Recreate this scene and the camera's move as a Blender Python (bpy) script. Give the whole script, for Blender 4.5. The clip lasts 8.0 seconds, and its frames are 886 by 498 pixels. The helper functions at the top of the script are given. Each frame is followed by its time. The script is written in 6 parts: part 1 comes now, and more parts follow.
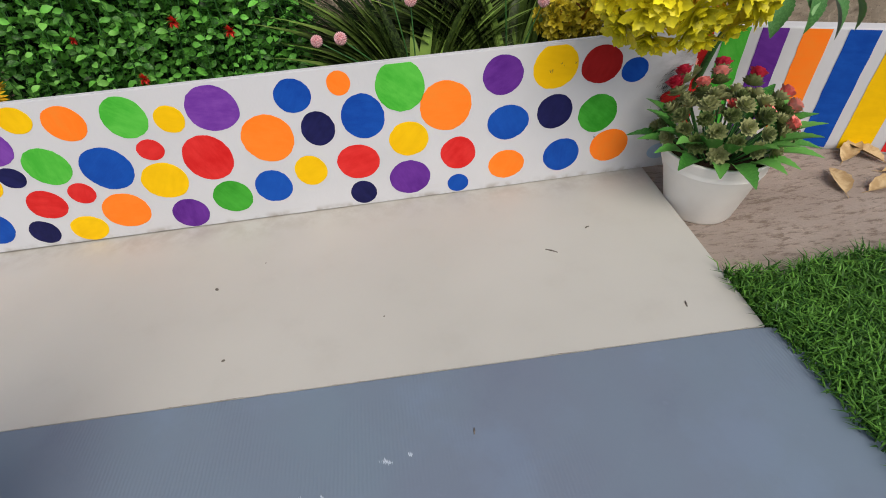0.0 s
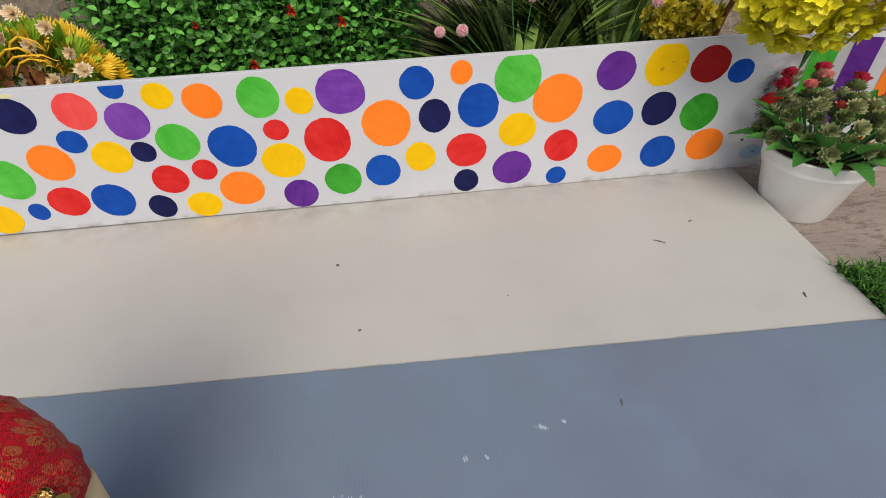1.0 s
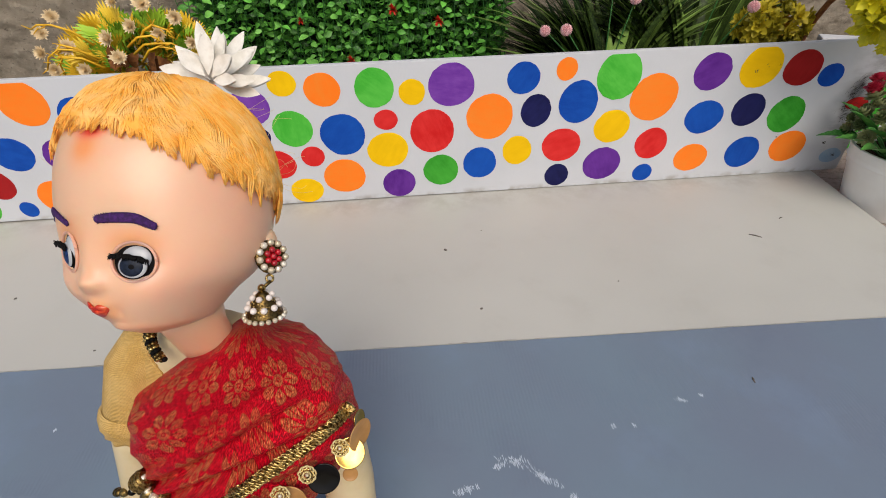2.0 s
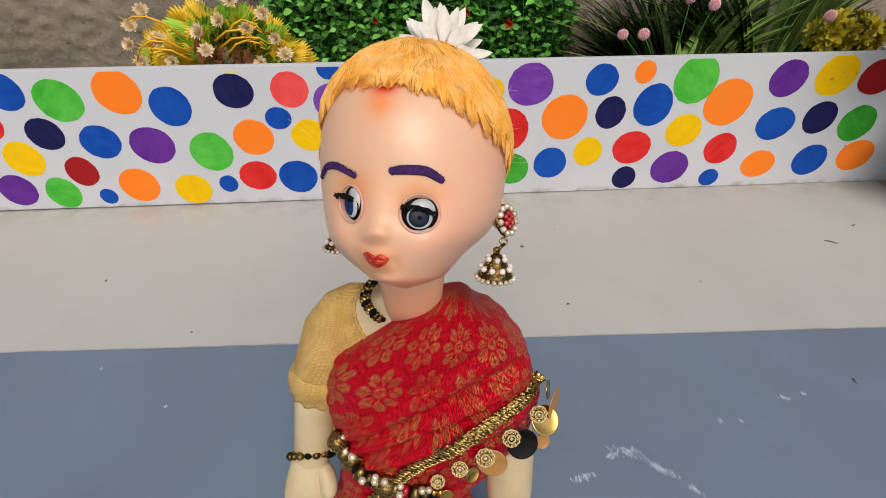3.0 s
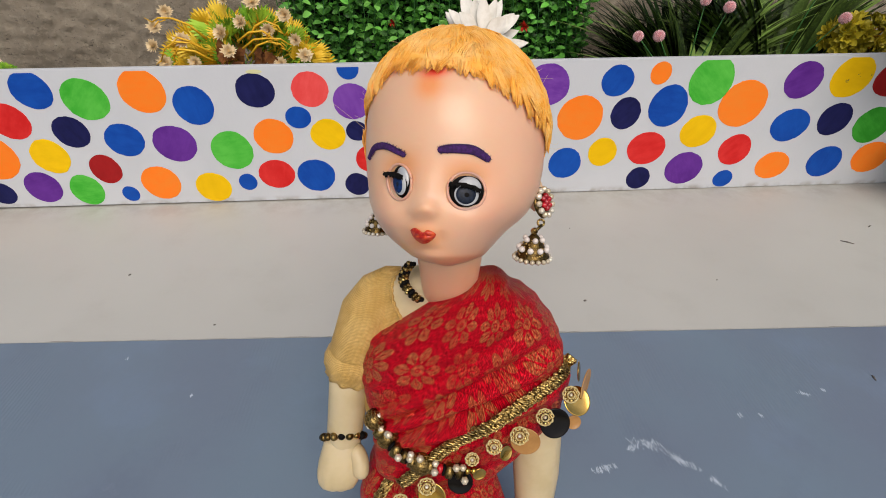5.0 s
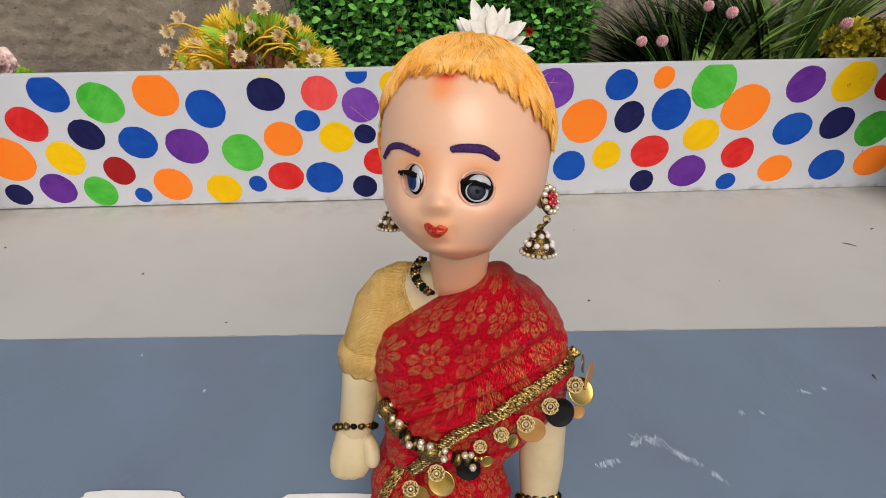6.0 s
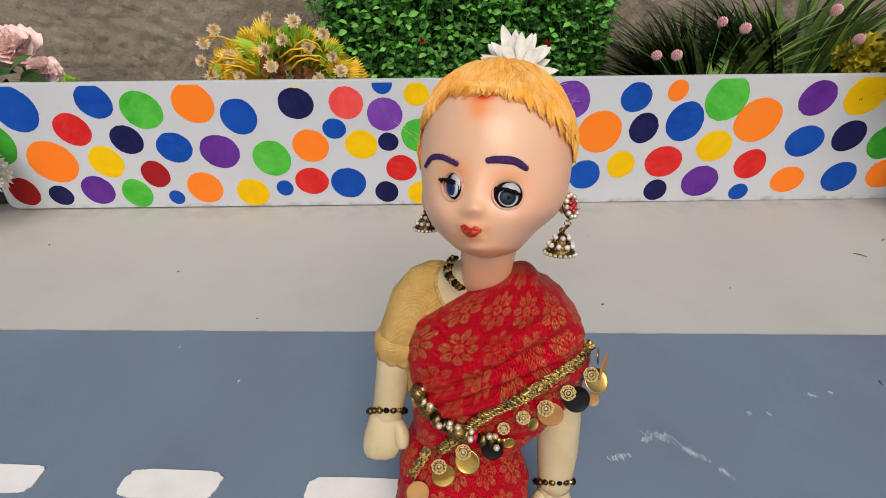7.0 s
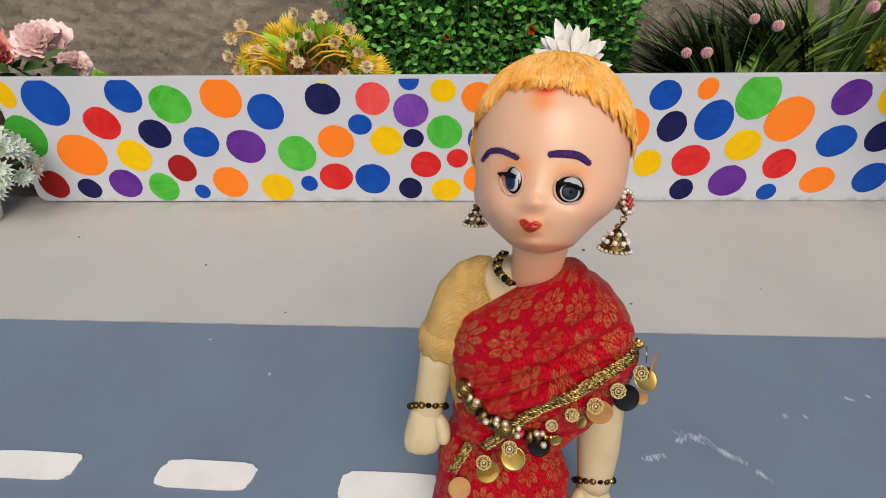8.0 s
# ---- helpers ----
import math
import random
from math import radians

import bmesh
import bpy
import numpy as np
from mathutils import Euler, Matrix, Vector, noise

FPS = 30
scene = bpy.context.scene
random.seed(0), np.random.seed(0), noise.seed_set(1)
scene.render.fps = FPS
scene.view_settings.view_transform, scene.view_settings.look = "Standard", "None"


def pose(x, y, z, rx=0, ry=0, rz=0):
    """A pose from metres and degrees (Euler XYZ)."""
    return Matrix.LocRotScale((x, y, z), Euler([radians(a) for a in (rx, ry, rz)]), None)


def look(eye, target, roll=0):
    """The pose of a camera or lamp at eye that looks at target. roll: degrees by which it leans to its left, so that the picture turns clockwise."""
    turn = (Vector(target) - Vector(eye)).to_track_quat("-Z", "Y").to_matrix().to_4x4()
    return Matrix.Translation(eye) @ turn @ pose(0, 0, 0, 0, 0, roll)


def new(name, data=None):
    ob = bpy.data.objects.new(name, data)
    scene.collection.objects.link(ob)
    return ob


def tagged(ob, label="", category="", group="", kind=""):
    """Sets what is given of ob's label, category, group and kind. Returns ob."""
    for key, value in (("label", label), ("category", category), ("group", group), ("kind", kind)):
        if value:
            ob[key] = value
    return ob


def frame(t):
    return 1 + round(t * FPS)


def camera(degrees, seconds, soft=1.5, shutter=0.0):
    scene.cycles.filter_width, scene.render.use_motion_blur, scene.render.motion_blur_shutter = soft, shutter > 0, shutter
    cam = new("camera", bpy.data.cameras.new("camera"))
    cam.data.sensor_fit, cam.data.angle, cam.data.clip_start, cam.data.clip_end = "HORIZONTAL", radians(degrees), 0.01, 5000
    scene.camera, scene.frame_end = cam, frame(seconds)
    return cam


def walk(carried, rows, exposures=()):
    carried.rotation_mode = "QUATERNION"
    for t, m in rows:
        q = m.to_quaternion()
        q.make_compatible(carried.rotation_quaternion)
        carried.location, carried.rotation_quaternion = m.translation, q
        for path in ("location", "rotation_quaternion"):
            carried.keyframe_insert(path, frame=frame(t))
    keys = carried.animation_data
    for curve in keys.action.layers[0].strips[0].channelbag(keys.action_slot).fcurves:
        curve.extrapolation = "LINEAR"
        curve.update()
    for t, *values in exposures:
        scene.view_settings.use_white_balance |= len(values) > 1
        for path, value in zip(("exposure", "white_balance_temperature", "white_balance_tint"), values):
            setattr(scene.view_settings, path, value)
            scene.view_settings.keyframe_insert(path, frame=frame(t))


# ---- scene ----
cam = camera(86.3, 8.0, soft=0.95)
PATH = [
    (0, (0.365, -0.574, 0.381), (0.522, 0.95, -0.903), -4.4),
    (0.5, (0.289, -0.584, 0.372), (0.466, 0.963, -0.883), -3.0),
    (1, (0.228, -0.59, 0.376), (0.367, 0.961, -0.879), -2.6),
    (1.5, (0.165, -0.605, 0.371), (0.29, 0.964, -0.863), -2.0),
    (2, (0.097, -0.614, 0.367), (0.223, 0.972, -0.846), -1.4),
    (2.2, (0.073, -0.606, 0.383), (0.195, 0.93, -0.891), -1.3),
    (3.3, (-0.005, -0.629, 0.352), (0.091, 0.998, -0.807), -0.0),
    (3.5, (-0.007, -0.631, 0.352), (0.085, 0.992, -0.813), -0.1),
    (4, (-0.008, -0.633, 0.353), (0.08, 0.992, -0.81), -0.2),
    (4.5, (-0.009, -0.633, 0.353), (0.073, 0.993, -0.808), -0.3),
    (6, (-0.013, -0.644, 0.356), (0.05, 0.993, -0.791), -0.5),
    (6.5, (-0.025, -0.657, 0.366), (0.01, 0.994, -0.762), -0.5),
    (7, (-0.024, -0.667, 0.368), (-0.008, 0.987, -0.757), -0.5),
    (7.5, (-0.038, -0.669, 0.365), (-0.045, 0.986, -0.758), -0.6),
    (8, (-0.046, -0.667, 0.366), (-0.068, 0.983, -0.765), -0.5),
]
walk(cam, [(t, look(eye, target, roll)) for t, eye, target, roll in PATH], exposures=[(0, -0.05, 6560, 10), (1.5, -0.08, 6560, 10), (3.4, -0.19, 6560, 10), (8, -0.20, 6560, 10)])

# ---- light: bright overcast day, soft sun from high up behind the camera ----
world = bpy.data.worlds.new("sky")
scene.world = world
world.use_nodes = True
sky = world.node_tree.nodes.new("ShaderNodeTexSky")
sky.sky_type = "NISHITA"
sky.sun_disc = False
sky.sun_elevation = radians(51)
sky.sun_rotation = radians(169)
sky.air_density, sky.dust_density, sky.ozone_density = 1.0, 4.0, 0.6
world.node_tree.links.new(sky.outputs[0], world.node_tree.nodes["Background"].inputs[0])
world.node_tree.nodes["Background"].inputs[1].default_value = 0.125
sun = new("sun", bpy.data.lights.new("sun", "SUN"))
sun.data.energy, sun.data.angle, sun.data.color = 1.75, radians(45), (1.0, 0.96, 0.9)
sun.matrix_world = look((0.1, -2.0, 2.5), (0, 0, 0))

# ---- building tools ----
from mathutils.bvhtree import BVHTree


def rgb(h):
    """Linear colour from a hex string."""
    c = [int(h[i:i + 2], 16) / 255 for i in (0, 2, 4)]
    return tuple((v / 12.92 if v <= 0.04045 else ((v + 0.055) / 1.055) ** 2.4) for v in c) + (1.0,)


class Shape:
    """Gathers vertices and faces of one mesh."""

    def __init__(self):
        self.v, self.f, self.m, self.col, self.uv = [], [], [], [], []

    def add(self, verts, faces, mat=0, col=(0, 0, 0, 0), uv=None):
        n = len(self.v)
        self.v += [tuple(p) for p in verts]
        self.f += [tuple(i + n for i in f) for f in faces]
        self.m += [mat] * len(faces)
        self.col += [tuple(c) for c in col] if len(col) == len(verts) and len(verts) != 4 else [tuple(col)] * len(verts)
        self.uv += [tuple(p) for p in uv] if uv is not None else [(0.0, 0.0)] * len(verts)
        return n

    def loft(self, rings, mat=0, caps=(True, True), closed=True, uv=None):
        """Skin over rings with equal counts of points."""
        m, n = len(rings), len(rings[0])
        verts = [p for r in rings for p in r]
        last = n if closed else n - 1
        faces = [(i * n + j, i * n + (j + 1) % n, (i + 1) * n + (j + 1) % n, (i + 1) * n + j) for i in range(m - 1) for j in range(last)]
        if caps[0]:
            faces.append(tuple(range(n))[::-1])
        if caps[1]:
            faces.append(tuple((m - 1) * n + j for j in range(n)))
        self.add(verts, faces, mat, uv=uv)

    def ball(self, c, r, mat=0, seg=10, rows=6, turn=None):
        r = (r, r, r) if isinstance(r, (int, float)) else r
        c, verts = Vector(c), []
        for i in range(1, rows):
            a = math.pi * i / rows
            for j in range(seg):
                b = 2 * math.pi * j / seg
                verts.append(Vector((r[0] * math.sin(a) * math.cos(b), r[1] * math.sin(a) * math.sin(b), r[2] * math.cos(a))))
        verts += [Vector((0, 0, r[2])), Vector((0, 0, -r[2]))]
        if turn is not None:
            verts = [turn @ p for p in verts]
        faces = [(i * seg + j, (i + 1) * seg + j, (i + 1) * seg + (j + 1) % seg, i * seg + (j + 1) % seg) for i in range(rows - 2) for j in range(seg)]
        t, b = (rows - 1) * seg, (rows - 1) * seg + 1
        faces += [(t, j, (j + 1) % seg) for j in range(seg)]
        faces += [(b, (rows - 2) * seg + (j + 1) % seg, (rows - 2) * seg + j) for j in range(seg)]
        self.add([p + c for p in verts], faces, mat)

    def tube(self, points, radii, mat=0, seg=6, flat=1.0, side=None):
        """A round or flattened tube along points."""
        pts = [Vector(p) for p in points]
        radii = [radii] * len(pts) if isinstance(radii, (int, float)) else radii
        rings = []
        for i, p in enumerate(pts):
            d = (pts[min(i + 1, len(pts) - 1)] - pts[max(i - 1, 0)]).normalized()
            x = d.cross(Vector(side) if side else (Vector((0, 0, 1)) if abs(d.z) < 0.9 else Vector((0, 1, 0)))).normalized()
            y = x.cross(d)
            rings.append([p + radii[i] * (math.cos(a) * x + flat * math.sin(a) * y) for a in (2 * math.pi * k / seg for k in range(seg))])
        self.loft(rings, mat)

    def leaf(self, base, way, up, length, width, mat=0, curl=0.2, fold=0.25, steps=4, tip=0.6, teeth=0, col=(0, 0, 0, 0)):
        """A folded, curling leaf blade of two halves."""
        base, d = Vector(base), Vector(way).normalized()
        s = d.cross(Vector(up))
        s = s.normalized() if s.length > 1e-4 else d.orthogonal().normalized()
        n = s.cross(d)
        verts, faces = [], []
        for i in range(steps + 1):
            t = i / steps
            w = width * 0.5 * (math.sin(math.pi * t ** tip) ** 0.8 if 0 < t < 1 else 0.06)
            if teeth and i % 2:
                w *= 1 + teeth
            p = base + d * length * t + n * (-curl * length * t * t)
            verts += [p - s * w + n * fold * w, p, p + s * w + n * fold * w]
        for i in range(steps):
            a = 3 * i
            faces += [(a, a + 1, a + 4, a + 3), (a + 1, a + 2, a + 5, a + 4)]
        self.add(verts, faces, mat, col=col)

    def mesh(self, name, mats, smooth=True):
        me = bpy.data.meshes.new(name)
        me.from_pydata(self.v, [], self.f)
        for m in mats:
            me.materials.append(m)
        me.polygons.foreach_set("material_index", self.m)
        me.polygons.foreach_set("use_smooth", [smooth] * len(self.f))
        if any(any(c) for c in self.col):
            at = me.color_attributes.new("paint", "FLOAT_COLOR", "POINT")
            at.data.foreach_set("color", [x for c in self.col for x in c])
        if any(u != (0.0, 0.0) for u in self.uv):
            at = me.attributes.new("cloth", "FLOAT2", "POINT")
            at.data.foreach_set("vector", [x for u in self.uv for x in u])
        me.update()
        return me


def part(name, shape, mats, parent=None, label="", smooth=True):
    """One mesh object under a thing or part."""
    mats = mats if isinstance(mats, (list, tuple)) else [mats]
    ob = new(name, shape.mesh(name, mats, smooth) if isinstance(shape, Shape) else shape)
    ob.parent = parent
    if label:
        tagged(ob, label)
    return ob


def thing(name, place, label, category, group="", kind=""):
    """An empty at a thing's base that carries its parts."""
    ob = new(name)
    ob.location = place
    ob.empty_display_size = 0.02
    bpy.context.view_layer.update()
    return tagged(ob, label, category, group, kind)


def under(ob, parent):
    """Hang a world-placed part under a thing without moving it."""
    ob.parent = parent
    ob.matrix_parent_inverse = Matrix.Translation(-parent.location)
    return ob


def bevelled(bm, width, segments=2):
    bmesh.ops.bevel(bm, geom=bm.edges[:], offset=width, segments=segments, affect="EDGES", profile=0.6)


def slab(outline, z0, z1, bevel=0.0):
    """A prism over a flat outline."""
    bm = bmesh.new()
    low = [bm.verts.new((x, y, z0)) for x, y in outline]
    top = [bm.verts.new((x, y, z1)) for x, y in outline]
    bm.faces.new(top)
    bm.faces.new(low[::-1])
    for i in range(len(outline)):
        j = (i + 1) % len(outline)
        bm.faces.new((low[i], low[j], top[j], top[i]))
    bmesh.ops.recalc_face_normals(bm, faces=bm.faces)
    if bevel:
        bevelled(bm, bevel)
    return bm


def mesh_of(bm, name, mats, smooth=False):
    me = bpy.data.meshes.new(name)
    bm.to_mesh(me)
    bm.free()
    for m in mats if isinstance(mats, (list, tuple)) else [mats]:
        me.materials.append(m)
    if smooth:
        me.polygons.foreach_set("use_smooth", [True] * len(me.polygons))
    return me


# ---- materials ----
class Nodes:
    def __init__(self, name):
        self.mat = bpy.data.materials.new(name)
        self.mat.use_nodes = True
        self.t = self.mat.node_tree
        self.out = self.t.nodes["Principled BSDF"]

    def node(self, kind, **inputs):
        n = self.t.nodes.new(kind)
        for k, v in inputs.items():
            self.put(n.inputs[k.replace("_", " ")], v)
        return n

    def put(self, socket, v):
        if isinstance(v, bpy.types.NodeSocket):
            self.t.links.new(v, socket)
        else:
            socket.default_value = v

    def math(self, op, a, b=0.0, c=0.0, clamp=False):
        n = self.t.nodes.new("ShaderNodeMath")
        n.operation, n.use_clamp = op, clamp
        for s, v in zip(n.inputs, (a, b, c)):
            self.put(s, v)
        return n.outputs[0]

    def noise(self, scale, detail=4.0, rough=0.55, vector=None, stretch=None):
        if vector is None:
            vector = self.coords()
        if stretch:
            mp = self.node("ShaderNodeMapping", Vector=vector)
            mp.inputs["Scale"].default_value = stretch
            vector = mp.outputs[0]
        return self.node("ShaderNodeTexNoise", Vector=vector, Scale=scale, Detail=detail, Roughness=rough).outputs["Fac"]

    def coords(self):
        return self.node("ShaderNodeTexCoord").outputs["Object"]

    def step(self, v, lo, hi):
        n = self.node("ShaderNodeMapRange", Value=v)
        n.inputs["From Min"].default_value, n.inputs["From Max"].default_value = lo, hi
        n.interpolation_type = "SMOOTHSTEP"
        return n.outputs[0]

    def mix(self, fac, a, b, blend="MIX"):
        n = self.t.nodes.new("ShaderNodeMix")
        n.data_type, n.blend_type = "RGBA", blend
        for s, v in zip((n.inputs[0], n.inputs[6], n.inputs[7]), (fac, a, b)):
            self.put(s, v)
        return n.outputs[2]

    def bump(self, height, strength=0.3, distance=0.002):
        return self.node("ShaderNodeBump", Height=height, Strength=strength, Distance=distance).outputs[0]

    def done(self, color, rough=0.6, normal=None, metal=0.0, **more):
        self.put(self.out.inputs["Base Color"], color)
        self.put(self.out.inputs["Roughness"], rough)
        self.put(self.out.inputs["Metallic"], metal)
        if normal is not None:
            self.put(self.out.inputs["Normal"], normal)
        for k, v in more.items():
            self.put(self.out.inputs[k.replace("_", " ")], v)
        return self.mat


def painted(name, base, other, scale=60, rough=0.5, bump=0.15, wear=None, amount=0.5, streaks=False):
    """Matt paint with brush streaks and blotches."""
    n = Nodes(name)
    a, b = n.noise(scale, 5), n.noise(scale * 0.15, 3)
    if streaks:
        way = n.node("ShaderNodeMapping", Vector=n.coords())
        turn = n.math("MULTIPLY", n.node("ShaderNodeObjectInfo").outputs["Random"], 3.14)
        n.t.links.new(n.node("ShaderNodeCombineXYZ", Y=turn).outputs[0], way.inputs["Rotation"])
        a = n.math("ADD", n.math("MULTIPLY", n.noise(scale * 1.8, 6, 0.65, vector=way.outputs[0], stretch=(0.3, 1, 1)), 0.55), n.math("MULTIPLY", n.noise(scale * 0.8, 5), 0.45))
    c = n.mix(n.math("MULTIPLY", n.step(a, 0.35, 0.7), amount), base, other)
    c = n.mix(n.math("MULTIPLY", n.step(b, 0.4, 0.65), amount * 0.6), c, other)
    if wear:
        c = n.mix(n.math("MULTIPLY", n.step(n.noise(scale * 0.6, 8, 0.7), 0.66, 0.74), 0.5), c, wear)
    fine = n.noise(scale * 12, 3)
    return n.done(c, n.math("MULTIPLY_ADD", a, 0.2, rough - 0.1), n.bump(n.math("ADD", fine, a), bump, 0.0008), Specular_IOR_Level=0.15)


def plant_mat(name, base, tip, rough=0.45, per_object=False, lean=1.0):
    """Moulded artificial leaf: every leaf a little different."""
    n = Nodes(name)
    r = n.node("ShaderNodeObjectInfo").outputs["Random"] if per_object else n.node("ShaderNodeNewGeometry").outputs["Random Per Island"]
    c = n.mix(n.math("POWER", r, lean), base, tip)
    c = n.mix(n.math("MULTIPLY", n.step(n.noise(350, 3), 0.4, 0.7), 0.35 / lean), c, tip)
    return n.done(c, rough, n.bump(n.noise(500, 3), 0.2, 0.0006), Specular_IOR_Level=0.3 / lean)


def white_board():
    n = Nodes("white_board_paint")
    p = n.coords()
    blot = n.noise(9, 4)
    c = n.mix(n.math("MULTIPLY", n.step(blot, 0.4, 0.7), 0.5), rgb("c8cace"), rgb("bdc0c4"))
    streak = n.noise(22, 7, 0.65, stretch=(0.35, 1, 1.6))
    c = n.mix(n.math("MULTIPLY", n.step(streak, 0.6, 0.78), 0.35), c, rgb("bdbcb8"))
    sep = n.node("ShaderNodeSeparateXYZ", Vector=p)
    x, z = sep.outputs[0], sep.outputs[2]
    # smoky grey rub marks towards the end
    rub = n.noise(26, 6, 0.6, stretch=(0.8, 1, 1.8))
    zone = n.math("MULTIPLY", n.step(x, 0.700, 0.772), n.step(z, 0.015, 0.06))
    c = n.mix(n.math("MULTIPLY", n.math("MULTIPLY", n.step(rub, 0.4, 0.62), zone), 0.55), c, rgb("4a4846"))
    # grime where the board stands on the slab
    low = n.math("MULTIPLY", n.step(z, 0.012, 0.0), n.step(n.noise(45, 6), 0.4, 0.7))
    c = n.mix(n.math("MULTIPLY", low, 0.8), c, rgb("8f8578"))
    return n.done(c, 0.55, n.bump(n.math("ADD", n.noise(240, 4), streak), 0.25, 0.0008), Specular_IOR_Level=0.3)


def beige_floor():
    n = Nodes("beige_floor_paint")
    c = n.mix(n.step(n.noise(3.5, 3), 0.35, 0.7), rgb("bbbab3"), rgb("b5b4ad"))
    c = n.mix(n.math("MULTIPLY", n.step(n.noise(14, 6, 0.65), 0.52, 0.75), 0.25), c, rgb("a9a69e"))
    c = n.mix(n.math("MULTIPLY", n.step(n.noise(60, 8, 0.7), 0.67, 0.76), 0.45), c, rgb("9c958c"))
    c = n.mix(n.math("MULTIPLY", n.step(n.noise(24, 7, 0.6), 0.68, 0.8), 0.4), c, rgb("cdc9c2"))
    sep = n.node("ShaderNodeSeparateXYZ", Vector=n.coords())
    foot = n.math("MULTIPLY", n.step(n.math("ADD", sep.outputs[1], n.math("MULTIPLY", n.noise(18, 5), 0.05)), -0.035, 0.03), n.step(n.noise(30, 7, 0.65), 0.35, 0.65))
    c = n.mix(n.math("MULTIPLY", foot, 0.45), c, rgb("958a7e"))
    return n.done(c, n.math("MULTIPLY_ADD", n.noise(12), 0.2, 0.42), n.bump(n.noise(90, 5), 0.12, 0.0008), Specular_IOR_Level=0.35)


def blue_floor():
    n = Nodes("blue_grey_floor_paint")
    c = n.mix(n.step(n.noise(3, 3), 0.35, 0.7), rgb("708190"), rgb("6e7889"))
    c = n.mix(n.math("MULTIPLY", n.step(n.noise(13, 6, 0.65), 0.5, 0.75), 0.4), c, rgb("626c7e"))
    c = n.mix(n.math("MULTIPLY", n.step(n.noise(9, 5, 0.6), 0.52, 0.7), 0.35), c, rgb("7688a0"))
    c = n.mix(n.math("MULTIPLY", n.step(n.noise(26, 7, 0.7), 0.6, 0.8), 0.35), c, rgb("8a93a5"))
    c = n.mix(n.math("MULTIPLY", n.step(n.noise(70, 8, 0.75), 0.68, 0.76), 0.4), c, rgb("565c6e"))
    w = n.node("ShaderNodeTexWave", Vector=n.coords(), Scale=95.0, Distortion=1.5, Detail=2.0)
    patch = n.step(n.noise(7, 3), 0.5, 0.65)
    h = n.math("ADD", n.math("MULTIPLY", w.outputs["Fac"], n.math("MULTIPLY", patch, 1.6)), n.noise(120, 4))
    return n.done(c, n.math("MULTIPLY_ADD", n.noise(9), 0.22, 0.38), n.bump(h, 0.22, 0.0006), Specular_IOR_Level=0.4)


def rough_earth():
    n = Nodes("rough_earth_plaster")
    c = n.mix(n.step(n.noise(11, 5), 0.3, 0.7), rgb("a89c8a"), rgb("8e8373"))
    c = n.mix(n.math("MULTIPLY", n.step(n.noise(75, 8, 0.7), 0.5, 0.66), 0.65), c, rgb("b4a996"))
    c = n.mix(n.math("MULTIPLY", n.step(n.noise(150, 8, 0.75, stretch=(0.7, 1, 1.4)), 0.56, 0.66), 0.8), c, rgb("544a42"))
    c = n.mix(n.math("MULTIPLY", n.step(n.noise(320, 4, 0.7), 0.64, 0.72), 0.7), c, rgb("c4b9ac"))
    h = n.math("ADD", n.noise(110, 9, 0.75), n.math("MULTIPLY", n.noise(330, 5, 0.7), 0.5))
    return n.done(c, 0.95, n.bump(h, 1.0, 0.006))


def brushed_ground():
    n = Nodes("brushed_brown_concrete")
    g = n.noise(120, 9, 0.75, stretch=(0.35, 1.2, 1))
    c = n.mix(n.step(n.noise(7, 4), 0.3, 0.7), rgb("aa9d92"), rgb("978a80"))
    c = n.mix(n.math("MULTIPLY", n.step(g, 0.5, 0.62), 0.75), c, rgb("6b5d52"))
    c = n.mix(n.math("MULTIPLY", n.step(n.noise(150, 6, 0.7), 0.6, 0.72), 0.6), c, rgb("c9bcab"))
    return n.done(c, 0.92, n.bump(n.math("ADD", g, n.noise(200, 5)), 0.8, 0.003))


BOARD, BEIGE, BLUE, EARTH, GROUND = white_board(), beige_floor(), blue_floor(), rough_earth(), brushed_ground()
HUES = {
    "yellow": ("f5c508", "e3b204"), "blue": ("0a409a", "1757b6"), "green": ("36a52b", "66c850"), "red": ("c81c1c", "e23b38"),
    "pale_blue": ("8fb0cc", "b5c6d4"), "pale_yellow": ("d8d48a", "d0cfb8"), "orange": ("fd7c1d", "f58a30"), "navy": ("121440", "22245c"), "purple": ("4f1d7a", "70399c"),
    "coral": ("e2403f", "f0605c"), "maroon": ("8e1416", "a82022"), "violet": ("663094", "8650b0"), "leaf_green": ("2a8a22", "4cae3c"),
}
DOT = {k: painted("paint_" + k, rgb(a), rgb(b), 55, 0.5, 0.2, None, 0.7, True) for k, (a, b) in HUES.items()}
WHITE_LINE = painted("white_road_paint", rgb("eceae4"), rgb("dcd9d1"), 40, 0.55, 0.3)
SOIL = painted("dark_soil", rgb("2c221b"), rgb("463629"), 120, 0.95, 0.8)

